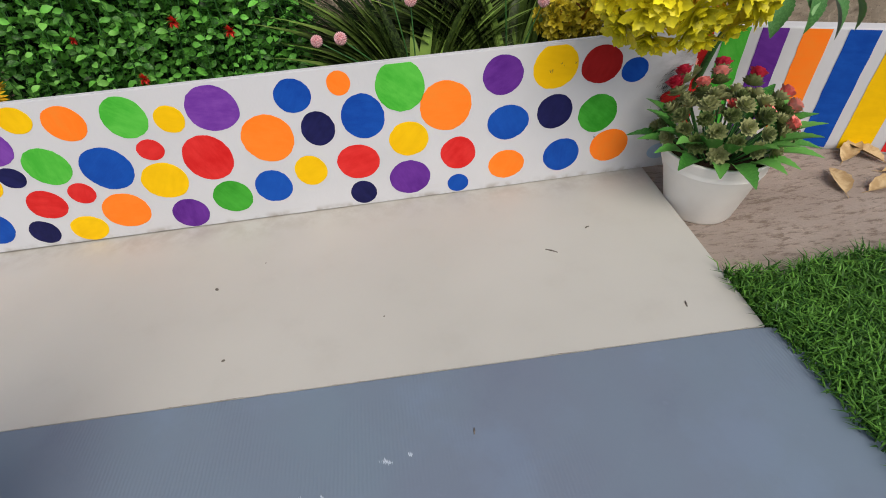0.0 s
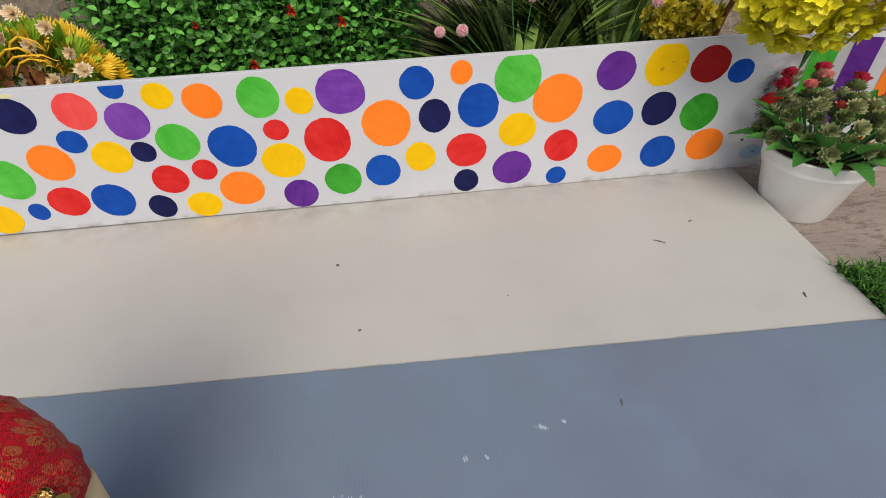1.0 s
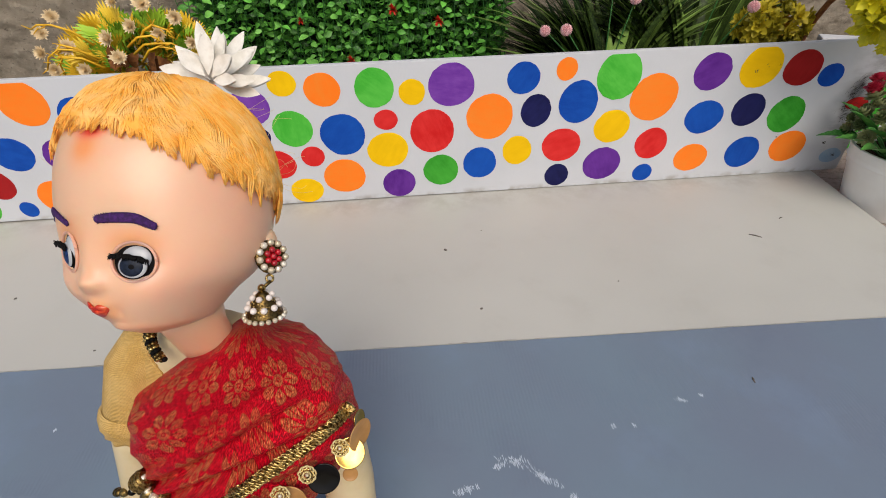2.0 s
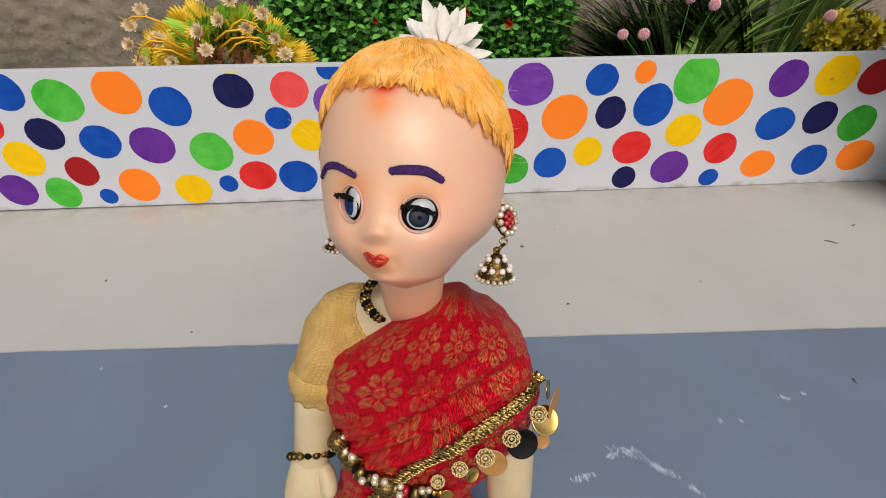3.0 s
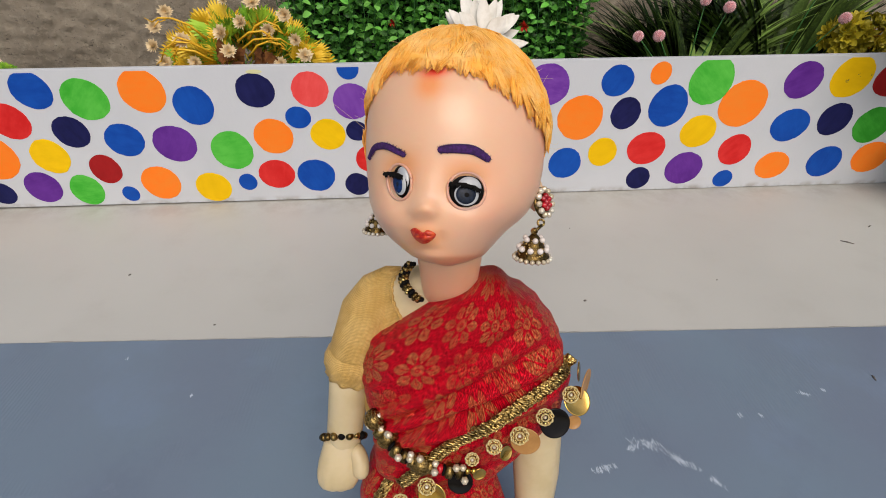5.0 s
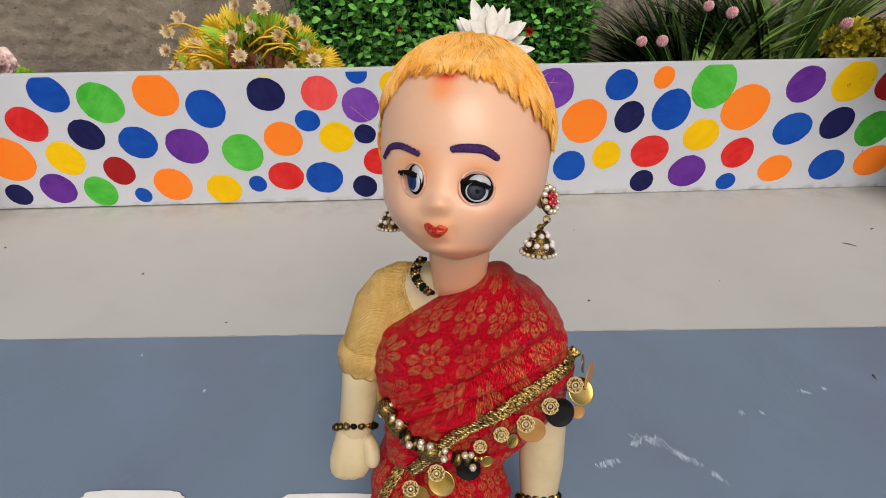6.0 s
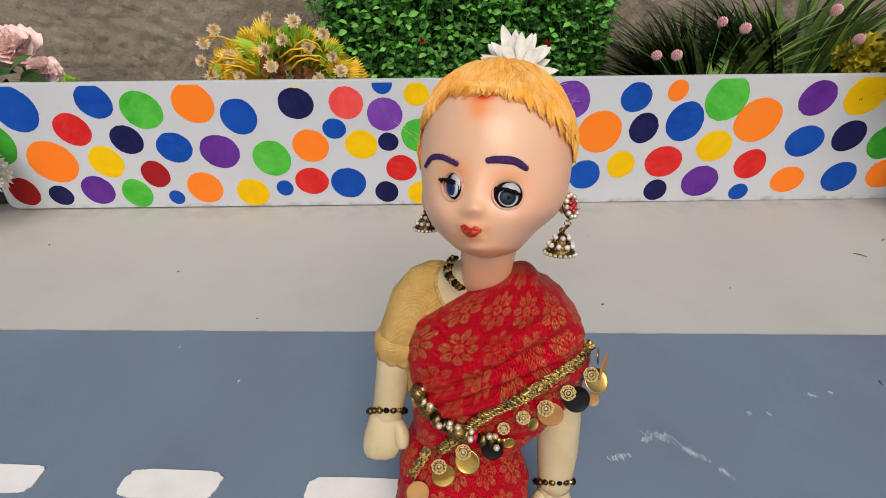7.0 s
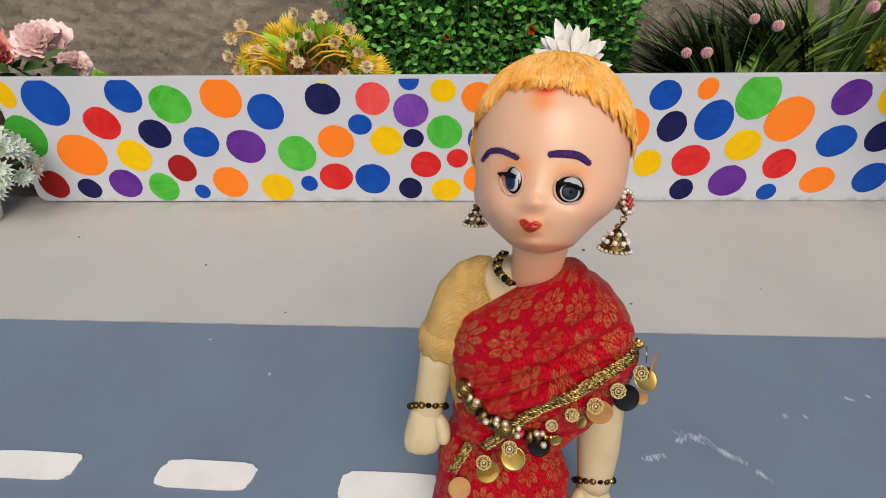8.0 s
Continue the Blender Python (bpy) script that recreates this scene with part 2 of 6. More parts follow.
# ---- doll materials ----
def skin_mat():
    n = Nodes("moulded_doll_vinyl")
    a = n.node("ShaderNodeAttribute")
    a.attribute_name = "paint"
    c = n.mix(n.math("MULTIPLY", n.step(n.noise(40, 4), 0.4, 0.7), 0.3), rgb("e6bb9a"), rgb("deaf8c"))
    sep = n.node("ShaderNodeSeparateColor", Color=a.outputs["Color"])
    c = n.mix(sep.outputs[0], c, rgb("ec9048"))
    c = n.mix(sep.outputs[1], c, rgb("e8a08c"))
    c = n.mix(sep.outputs[2], c, rgb("e02a1c"))
    return n.done(c, n.math("MULTIPLY_ADD", n.noise(70, 4), 0.16, 0.24), n.bump(n.math("ADD", n.noise(700, 3), n.noise(120, 3)), 0.07, 0.0005), Subsurface_Weight=0.5, Subsurface_Radius=(0.010, 0.005, 0.003), Subsurface_Scale=0.5)


def limb_mat():
    n = Nodes("pale_cream_plastic")
    c = n.mix(n.step(n.noise(60, 4), 0.35, 0.7), rgb("ccba94"), rgb("c2af86"))
    return n.done(c, 0.42, n.bump(n.noise(500, 3), 0.08, 0.0004), Subsurface_Weight=0.2, Subsurface_Radius=(0.006, 0.004, 0.002), Subsurface_Scale=0.3)


def hair_mat():
    n = Nodes("orange_yellow_hair")
    r = n.node("ShaderNodeNewGeometry").outputs["Random Per Island"]
    c = n.mix(r, rgb("faa63a"), rgb("ffc261"))
    c = n.mix(n.math("MULTIPLY", n.step(n.noise(95, 4, 0.6), 0.42, 0.66), 0.7), c, rgb("ffd085"))
    c = n.mix(n.math("MULTIPLY", n.step(n.noise(170, 5, 0.7), 0.56, 0.72), 0.4), c, rgb("f09c34"))
    return n.done(c, 0.6, n.bump(n.noise(1500, 4), 0.15, 0.0003), Specular_IOR_Level=0.1, Subsurface_Weight=0.12, Subsurface_Radius=(0.006, 0.003, 0.001), Subsurface_Scale=0.4)


def sari_mat():
    """Red satin brocade: staggered eight-petalled flowers woven in gold thread."""
    n = Nodes("red_gold_brocade")
    a = n.node("ShaderNodeAttribute")
    a.attribute_name = "cloth"
    sep = n.node("ShaderNodeSeparateXYZ", Vector=a.outputs["Vector"])
    u, v = n.math("MULTIPLY", sep.outputs[0], 1 / 0.0236), n.math("MULTIPLY", sep.outputs[1], 1 / 0.0210)
    odd = n.math("MULTIPLY", n.math("FLOORED_MODULO", n.math("FLOOR", v), 2.0), 0.5)
    fu = n.math("SUBTRACT", n.math("FRACT", n.math("ADD", u, odd)), 0.5)
    fv = n.math("MULTIPLY", n.math("SUBTRACT", n.math("FRACT", v), 0.5), 0.88)
    r = n.math("SQRT", n.math("ADD", n.math("MULTIPLY", fu, fu), n.math("MULTIPLY", fv, fv)))
    th = n.math("ARCTAN2", fv, fu)
    lobes = n.math("ABSOLUTE", n.math("COSINE", n.math("MULTIPLY", th, 4.0)))
    # pointed petals, widest half-way out, apart from one another
    span = n.math("SUBTRACT", 1.0, n.math("ABSOLUTE", n.math("MULTIPLY", n.math("SUBTRACT", r, 0.29), 1 / 0.165)))
    petal = n.step(n.math("SUBTRACT", lobes, n.math("SUBTRACT", 1.0, n.math("MULTIPLY", span, 0.98))), 0.0, 0.16)
    vein = n.step(n.math("SUBTRACT", 1.0, lobes), 0.0, 0.02)
    petal = n.math("MULTIPLY", petal, n.math("MAXIMUM", vein, n.step(r, 0.30, 0.34)))
    ring = n.step(n.math("ABSOLUTE", n.math("SUBTRACT", r, 0.085)), 0.042, 0.03)
    dot = n.step(r, 0.030, 0.020)
    motif = n.math("MAXIMUM", petal, n.math("MAXIMUM", ring, dot))
    threads = n.node("ShaderNodeMapping", Vector=a.outputs["Vector"])
    threads.inputs["Rotation"].default_value = (0, 0, 0.55)
    weave = n.node("ShaderNodeTexWave", Vector=threads.outputs[0], Scale=400.0, Distortion=0.6, Detail=2.0)
    hatch = n.step(weave.outputs["Fac"], 0.15, 0.6)
    slub = n.step(n.noise(1.0, 3, 0.6, vector=threads.outputs[0], stretch=(2700, 640, 1)), 0.38, 0.62)
    red = n.mix(slub, rgb("80000c"), rgb("f00c2a"))
    red = n.mix(n.math("MULTIPLY", n.step(n.noise(60, 3), 0.4, 0.7), 0.3), red, rgb("b00a1c"))
    gold = n.mix(slub, rgb("8c4022"), rgb("d48a52"))
    worn = n.step(n.noise(38, 3, vector=a.outputs["Vector"]), 0.30, 0.62)
    thread = n.math("MULTIPLY", n.math("MULTIPLY", motif, n.math("MULTIPLY_ADD", hatch, 0.6, 0.4)), n.math("MULTIPLY_ADD", worn, 0.6, 0.3))
    c = n.mix(thread, red, gold)
    h = n.math("ADD", n.math("MULTIPLY", slub, 0.8), n.math("MULTIPLY", motif, 0.5))
    return n.done(c, n.math("MULTIPLY_ADD", slub, -0.10, 0.44), n.bump(h, 0.8, 0.0007), Specular_IOR_Level=0.16)


def metal_mat(name, a, b, rough=0.28, scale=600, bump=0.3):
    n = Nodes(name)
    f = n.noise(scale, 4)
    return n.done(n.mix(n.step(f, 0.4, 0.65), rgb(a), rgb(b)), n.math("MULTIPLY_ADD", f, 0.2, rough - 0.1), n.bump(f, bump, 0.0004), 1.0)


def gem_mat(name, a):
    n = Nodes(name)
    r = n.node("ShaderNodeNewGeometry").outputs["Random Per Island"]
    return n.done(n.mix(n.math("MULTIPLY", r, 0.6), rgb(a), rgb("b49a62") if a == "e8e2d2" else rgb("7a0a14")), 0.08, n.bump(n.noise(1200, 1), 0.6, 0.0006), 0.35 if a == "e8e2d2" else 0.0, Coat_Weight=0.6)


def simple(name, a, b, rough, scale=200, bump=0.1, **more):
    n = Nodes(name)
    f = n.noise(scale, 4)
    return n.done(n.mix(n.step(f, 0.35, 0.7), rgb(a), rgb(b)), rough, n.bump(f, bump, 0.0004), **more)


def blouse_mat():
    n = Nodes("gold_knit_blouse")
    p = n.coords()
    across, rows = n.node("ShaderNodeTexWave", Vector=p, Scale=520.0, Distortion=1.0, Detail=2.0), n.node("ShaderNodeTexWave", Vector=p, Scale=430.0, Distortion=2.0, Detail=2.0)
    rows.bands_direction = "Z"
    knit = n.math("MULTIPLY", across.outputs["Fac"], rows.outputs["Fac"])
    f = n.noise(120, 4)
    c = n.mix(n.step(f, 0.35, 0.7), rgb("dfb96e"), rgb("cda456"))
    c = n.mix(n.math("MULTIPLY", n.step(knit, 0.35, 0.05), 0.30), c, rgb("98702e"))
    return n.done(c, 0.45, n.bump(n.math("ADD", knit, n.math("MULTIPLY", n.noise(160, 4), 3.0)), 0.6, 0.0008))


DOLL_MATS = [
    skin_mat(), limb_mat(), hair_mat(), sari_mat(), blouse_mat(),
    metal_mat("gold_braid", "e2c47c", "4e3818", 0.30, 620, 0.8), metal_mat("gold_sequin", "d9b566", "c29a48", 0.16, 60, 0.05),
    metal_mat("antique_bronze", "6e5a34", "3a2f1d", 0.35, 900, 0.5), gem_mat("clear_crystal", "e8e2d2"), gem_mat("red_crystal", "c01020"),
    simple("pearl", "e4dbd4", "d4c8c0", 0.2), simple("black_lash", "050404", "0c0908", 0.7, Specular_IOR_Level=0.15), simple("eye_white", "b4b6b8", "a4a8ac", 0.2),
    simple("blue_iris", "163468", "0e1e40", 0.4, 900, Specular_IOR_Level=0.2), simple("purple_brow_felt", "2a0d42", "451a62", 0.9, 900, 0.6),
    simple("red_lip_paint", "b01a12", "dc5a2c", 0.28, 520, 0.3), simple("white_petal", "e6e3da", "d6d2c6", 0.6, 260, 0.2),
    simple("black_sequin", "080707", "100e0d", 0.15, 60, 0.03, Specular_IOR_Level=0.2), simple("tan_satin_sequin", "b98a50", "a3743c", 0.35, 90, 0.05), metal_mat("antique_brass", "9c8350", "5c4a28", 0.35, 900, 0.5),
    simple("pale_gilt_thread", "d8c892", "b89a58", 0.4, 900, 0.3), simple("slate_iris", "1c2638", "0f1520", 0.4, 900, Specular_IOR_Level=0.2),
]
(SKIN, LIMB, HAIR, SARI, BLOUSE, BRAID, SEQUIN, BRONZE, CRYSTAL, RUBY, PEARL, BLACK, EYEWHITE, IRIS, BROW, LIP, PETAL, JET, TAN, BRASS, PALEGILT, SLATE) = range(22)

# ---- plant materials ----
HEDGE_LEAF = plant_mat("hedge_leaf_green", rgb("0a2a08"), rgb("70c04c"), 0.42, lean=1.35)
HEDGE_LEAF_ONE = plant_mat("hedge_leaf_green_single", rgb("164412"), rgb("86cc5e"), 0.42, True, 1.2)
# near-black: painted shade between the hedge leaves, also the dark pot's own colour
HEDGE_DARK = simple("gap_shade_and_pot_dark", "070e06", "0e1a0b", 0.9, 150, 0.6)
HEDGE_STEM = simple("hedge_stem", "3d7a36", "2b5a28", 0.6)
GRASS = plant_mat("strap_leaf_green", rgb("081607"), rgb("86a650"), 0.36, True, 1.9)
# darker copy of the strap green: shade deep in the clump put into the colour
GRASS_SHADED = plant_mat("shaded_strap_green", rgb("040c04"), rgb("24401a"), 0.5, lean=1.5)
PINK_BALL = simple("pink_pompom", "e8a4aa", "f8d8d8", 0.7, 500, 0.6)
RED_BLOOM = simple("red_bloom", "b51f16", "d8412c", 0.5, 300, 0.4)
FROND_GREEN = plant_mat("frond_green", rgb("5a9a26"), rgb("a6cc3c"), 0.5, per_object=True)
FROND_YELLOW = plant_mat("frond_yellow", rgb("e0b01a"), rgb("f8da4a"), 0.5, per_object=True)
CREAM = simple("cream_bloom", "ead2a4", "f2e0bc", 0.6, 300, 0.3)
BROWN_LEAF = simple("dried_brown_leaf", "6a3d1d", "96602c", 0.8, 120, 0.6)
YELLOW_STEM = simple("yellow_stem", "e0a814", "f0c232", 0.5)
PINK_PETAL = simple("pale_pink_petal", "f8d6ce", "fdebe6", 0.6, 120, 0.3)
DARK_LEAF = plant_mat("dark_green_leaf", rgb("1d3418"), rgb("46692f"), 0.45, per_object=True)
FROST = simple("frosted_white_green", "aebfa6", "e6ebe2", 0.7, 200, 0.3)
POT_WHITE = simple("white_plastic_pot", "eeeeea", "e2e1dc", 0.35, 12, 0.05)
ROSETTE = plant_mat("succulent_olive", rgb("4f6430"), rgb("a6aa78"), 0.5, per_object=True)
ROSE_PINK = plant_mat("rose_coral", rgb("ee6a68"), rgb("fab0a2"), 0.45, per_object=True)
ROSE_RED = simple("rose_crimson", "c2203c", "de3c56", 0.45)
SPEAR = plant_mat("toothed_leaf_green", rgb("2f6a28"), rgb("6cab52"), 0.4, per_object=True)
SHRUB_YELLOW = plant_mat("yellow_green_shrub", rgb("a8a412"), rgb("f4e62c"), 0.45, per_object=True)
BUSH_OLIVE = plant_mat("olive_yellow_bush", rgb("6e6a16"), rgb("c6b22c"), 0.5, per_object=True)
BIG_LEAF = plant_mat("big_leaf_green", rgb("3c6e38"), rgb("73a364"), 0.42, per_object=True)
TURF = plant_mat("turf_blade_green", rgb("143a10"), rgb("64993c"), 0.45, lean=1.5)
TURF_BASE = simple("turf_base", "1a2f10", "2b4719", 0.9, 200, 0.6)
DRY_LEAF = simple("dry_tan_leaf", "a98d63", "c9b187", 0.85, 90, 0.6)
GRIT = simple("dark_grit", "5a544c", "77706a", 0.9)
SCUFF = simple("pale_scuff", "c6d0dc", "a9b6c6", 0.8, 400, 0.1)

# ---- the setting ----
RIGHT_TOP, RIGHT_MID = (0.735, 0.009), (0.709, -0.3108)
ground = tagged(new("ground", mesh_of(slab([(-40, -40), (40, -40), (40, 40), (-40, 40)], -0.3, -0.020), "ground", GROUND)),
                "brushed brown concrete yard with fine grooves and grit", "ground", kind="structure")
floor_bm = slab([(-1.5, -0.2446), RIGHT_MID, RIGHT_TOP, (-1.5, 0.03)], -0.06, 0.0)
bevelled(floor_bm, 0.0008, 2)
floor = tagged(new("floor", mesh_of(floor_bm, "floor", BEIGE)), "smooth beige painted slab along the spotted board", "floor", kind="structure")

corner = [(0.726 - 0.02 * (1 - math.sin(a)), -0.333 + 0.02 * math.cos(a) ** 1 + 0.0 * a) for a in (math.pi / 2 * k / 6 for k in range(7))]
road_line = [(-1.5, -1.4), (0.668, -1.4)] + corner[::-1] + [(0.69, -0.3112), (-1.5, -0.2449)]
road_bm = slab(road_line, -0.06, 0.0008)
bevelled(road_bm, 0.0008, 2)
road = tagged(new("road", mesh_of(road_bm, "road", BLUE)), "blue-grey painted slab laid out as a toy road", "road", kind="structure")


def dash(x, y, w, h):
    s, n = Shape(), 72
    top, low = [], []
    for k in range(n):
        a = 2 * math.pi * k / n
        c, q = math.cos(a), math.sin(a)
        px = math.copysign(abs(c) ** 0.35, c) * w / 2 + 0.003 * q
        py = math.copysign(abs(q) ** 0.45, q) * h / 2
        e = 1 + 0.07 * noise.noise((x * 9 + 2 * c, 2 * q, 3)) + 0.035 * noise.noise((x * 9 + 7 * c, 7 * q, 8))
        top.append((x + px * e, y + py * e - 0.05 * px, 0.0022))
        low.append((x + px * e, y + py * e - 0.05 * px, 0.001))
    s.loft([low, top], 0, (False, True))
    return s


for x0, x1, y in ((-0.432, -0.351, -0.449), (-0.281, -0.202, -0.457), (-0.132, -0.053, -0.4665)):
    part("painted_dash", dash((x0 + x1) / 2, y, x1 - x0, 0.0235), WHITE_LINE, road, smooth=False)

# the spotted board
board_bm = bmesh.new()
prof = []
for cx, cz, r, a0 in ((0.770, 0.1925, 0.004, 0), (-0.680, 0.1925, 0.004, 90), (-0.689, 0.0165, 0.014, 180), (0.772, 0.004, 0.004, 270)):
    prof += [(cx + r * math.cos(radians(a0 + k * 18)), cz + r * math.sin(radians(a0 + k * 18))) for k in range(6)]
front = [board_bm.verts.new((x, 0.0, z)) for x, z in prof]
back = [board_bm.verts.new((x, 0.008, z)) for x, z in prof]
board_bm.faces.new(front[::-1])
board_bm.faces.new(back)
for i in range(len(prof)):
    j = (i + 1) % len(prof)
    board_bm.faces.new((front[i], front[j], back[j], back[i]))
bmesh.ops.recalc_face_normals(board_bm, faces=board_bm.faces)
bmesh.ops.bevel(board_bm, geom=[e for e in board_bm.edges if abs(e.verts[0].co.y - e.verts[1].co.y) < 1e-6], offset=0.0012, segments=2, affect="EDGES")
wall_spots = tagged(new("wall_spots", mesh_of(board_bm, "wall_spots", BOARD)), "low white board wall painted with coloured spots", "wall", kind="structure")

DOTS = {
    "yellow": [(-0.671, 0.173, 0.014, 0.019), (-0.521, 0.081, 0.025, 0.025), (-0.314, 0.027, 0.025, 0.023), (-0.137, 0.103, 0.024, 0.022), (-0.053, 0.176, 0.018, 0.016), (-0.049, 0.022, 0.023, 0.019), (0.072, 0.078, 0.028, 0.026), (0.110, 0.157, 0.017, 0.017), (0.256, 0.066, 0.021, 0.022), (0.390, 0.094, 0.026, 0.024), (0.584, 0.167, 0.029, 0.028)],
    "blue": [(-0.618, 0.161, 0.032, 0.033), (-0.503, 0.171, 0.025, 0.024), (-0.435, 0.020, 0.012, 0.012), (-0.413, 0.102, 0.026, 0.023), (-0.307, 0.147, 0.026, 0.026), (-0.263, 0.034, 0.013, 0.013), (-0.174, 0.128, 0.017, 0.015), (-0.163, 0.041, 0.027, 0.025), (-0.100, 0.190, 0.014, 0.013), (0.013, 0.104, 0.030, 0.029), (0.202, 0.050, 0.024, 0.024), (0.257, 0.168, 0.022, 0.021), (0.336, 0.132, 0.027, 0.029), (0.453, 0.017, 0.015, 0.014), (0.524, 0.100, 0.028, 0.024), (0.603, 0.041, 0.026, 0.025), (0.691, 0.151, 0.018, 0.016)],
    "green": [(-0.494, 0.028, 0.023, 0.024), (-0.441, 0.158, 0.029, 0.027), (-0.273, 0.083, 0.028, 0.028), (-0.051, 0.116, 0.026, 0.025), (0.062, 0.165, 0.025, 0.026), (0.387, 0.165, 0.030, 0.032)],
    "red": [(-0.550, 0.131, 0.026, 0.024), (-0.219, 0.045, 0.026, 0.022), (-0.080, 0.065, 0.023, 0.021), (-0.032, 0.075, 0.016, 0.015), (0.073, 0.122, 0.016, 0.014), (0.135, 0.102, 0.030, 0.031), (0.320, 0.070, 0.028, 0.025), (0.455, 0.064, 0.024, 0.024)],
    "orange": [(-0.601, 0.082, 0.037, 0.033), (-0.386, 0.036, 0.027, 0.026), (-0.366, 0.167, 0.029, 0.028), (-0.212, 0.102, 0.027, 0.025), (-0.004, 0.166, 0.023, 0.022), (0.007, 0.042, 0.029, 0.026), (0.214, 0.118, 0.032, 0.032), (0.314, 0.177, 0.014, 0.015), (0.442, 0.133, 0.033, 0.033), (0.523, 0.037, 0.026, 0.022), (0.673, 0.046, 0.028, 0.025)],
    "navy": [(-0.613, 0.026, 0.018, 0.017), (-0.478, 0.115, 0.023, 0.022), (-0.223, 0.165, 0.025, 0.022), (-0.105, 0.025, 0.018, 0.018), (-0.097, 0.107, 0.015, 0.014), (0.278, 0.123, 0.021, 0.023), (0.319, 0.022, 0.018, 0.018), (0.588, 0.107, 0.024, 0.024)],
    "purple": [(-0.553, 0.034, 0.025, 0.024), (-0.348, 0.095, 0.029, 0.026), (0.084, 0.025, 0.024, 0.022), (0.386, 0.036, 0.028, 0.026), (0.516, 0.164, 0.026, 0.025)],
    "coral": [(-0.152, 0.165, 0.024, 0.023)],
    "maroon": [(-0.667, 0.033, 0.022, 0.024), (-0.455, 0.060, 0.021, 0.022), (0.645, 0.163, 0.027, 0.024)],
    "violet": [(-0.099, 0.148, 0.025, 0.024), (0.162, 0.164, 0.030, 0.028)],
    "leaf_green": [(-0.671, 0.112, 0.029, 0.032), (0.146, 0.042, 0.025, 0.024), (0.649, 0.097, 0.027, 0.027)],
}


def spot(x, z, a, b, seed, flat_top=None):
    """A hand-painted round spot, a thin skin of paint with an uneven rim."""
    s, n = Shape(), 84
    rim, skirt = [], []
    for k in range(n):
        t = 2 * math.pi * k / n
        c, q = math.cos(t), math.sin(t)
        e = 1 + 0.045 * noise.noise((seed * 3.1 + 0.9 * c, 0.9 * q, 1)) + 0.022 * noise.noise((seed + 4 * c, 4 * q, 5)) + 0.014 * noise.noise((seed + 13 * c, 13 * q, 2)) + 0.008 * noise.noise((seed + 30 * c, 30 * q, 7))
        px, pz = x + a * e * c, z + b * e * q
        if flat_top is not None:
            pz = min(pz, flat_top)
        rim.append((px, -0.0004, pz))
        skirt.append((x + (px - x) * 1.012, 0.0005, z + (pz - z) * 1.012))
    s.loft([skirt, rim], 0, (False, True))
    return s


count = 0
for hue, spots in DOTS.items():
    for x, z, a, b in spots:
        count += 1
        part("painted_spot", spot(x, z, a, b, count, min(0.1925, z + b) if z + b > 0.19 else None), DOT[hue], wall_spots, smooth=False)

for hue, x, z, a, b in (("pale_yellow", -0.219, 0.1890, 0.010, 0.0026), ("red", 0.752, 0.108, 0.017, 0.009), ("pale_blue", 0.752, 0.026, 0.017, 0.012)):
    part("paint_smudge", spot(x, z, a, b, 200 * a), DOT[hue], wall_spots, smooth=False)

# rough back wall: a displaced sheet with a solid body behind it
s = Shape()
nx, nz = 560, 110
for_rows = []
for i in range(nz + 1):
    row = []
    for j in range(nx + 1):
        x, z = -1.6 + 4.0 * j / nx, -0.05 + 0.75 * i / nz
        y = 0.305 + 0.007 * noise.noise((x * 5, z * 5, 0)) + 0.0060 * noise.fractal((x * 62, z * 80, 2), 0.7, 2.1, 4)
        row.append((x, y, z))
    for_rows.append(row)
s.loft(for_rows, 0, (False, False), closed=False)
back_rows = [[(-1.6, 0.3, z), (-1.6, 0.5, z), (2.4, 0.5, z), (2.4, 0.3, z)] for z in (-0.05, 0.7)]
s.loft(back_rows, 0, (True, True), closed=False)
wall_back = tagged(part("wall_back", s, EARTH), "rough grey-brown earth-plastered wall behind the planting", "wall", kind="structure")

# planting bed between board and back wall
s = Shape()
rows = [[(-1.5 + 2.25 * j / 90, 0.008 + 0.305 * i / 14, 0.05 + 0.012 * noise.fractal((j * 0.6, i * 0.6, 0), 0.8, 2, 3)) for j in range(91)] for i in range(15)]
s.loft(rows, 0, (False, False), closed=False)
bed = tagged(part("planting_bed", s, SOIL), "dark loose soil in the narrow planting bed", "soil", kind="structure")

# striped board, set at an angle past the end of the spotted one
STRIPE_AT = Matrix.Translation((1.032, 0.023, -0.020)) @ Matrix.Rotation(math.atan2(-0.4472, 0.8944), 4, "Z")
bm = slab([(-0.275, 0), (0.5, 0), (0.5, 0.03), (-0.275, 0.03)], 0.0, 0.182, 0.003)
wall_stripes = tagged(new("wall_stripes", mesh_of(bm, "wall_stripes", BOARD)), "low white board wall with painted upright stripes", "wall", kind="structure")
wall_stripes.matrix_world = STRIPE_AT
for hue, s0, s1 in (("red", -0.215, -0.186), ("green", -0.172, -0.139), ("purple", -0.124, -0.09), ("orange", -0.071, -0.037),
                    ("blue", -0.017, 0.02), ("yellow", 0.036, 0.078), ("red", 0.095, 0.13), ("green", 0.15, 0.185)):
    s = Shape()
    edge = [(s0 + 0.0012 * noise.noise((s0 * 90, k, 0)), -0.0007, 0.004 + 0.176 * k / 14) for k in range(15)]
    edge2 = [(s1 + 0.0012 * noise.noise((s1 * 90, k, 7)), -0.0007, 0.004 + 0.176 * k / 14) for k in range(15)]
    s.loft([edge, edge2], 0, (False, False), closed=False)
    part("painted_stripe", s, DOT[hue], wall_stripes, smooth=False)

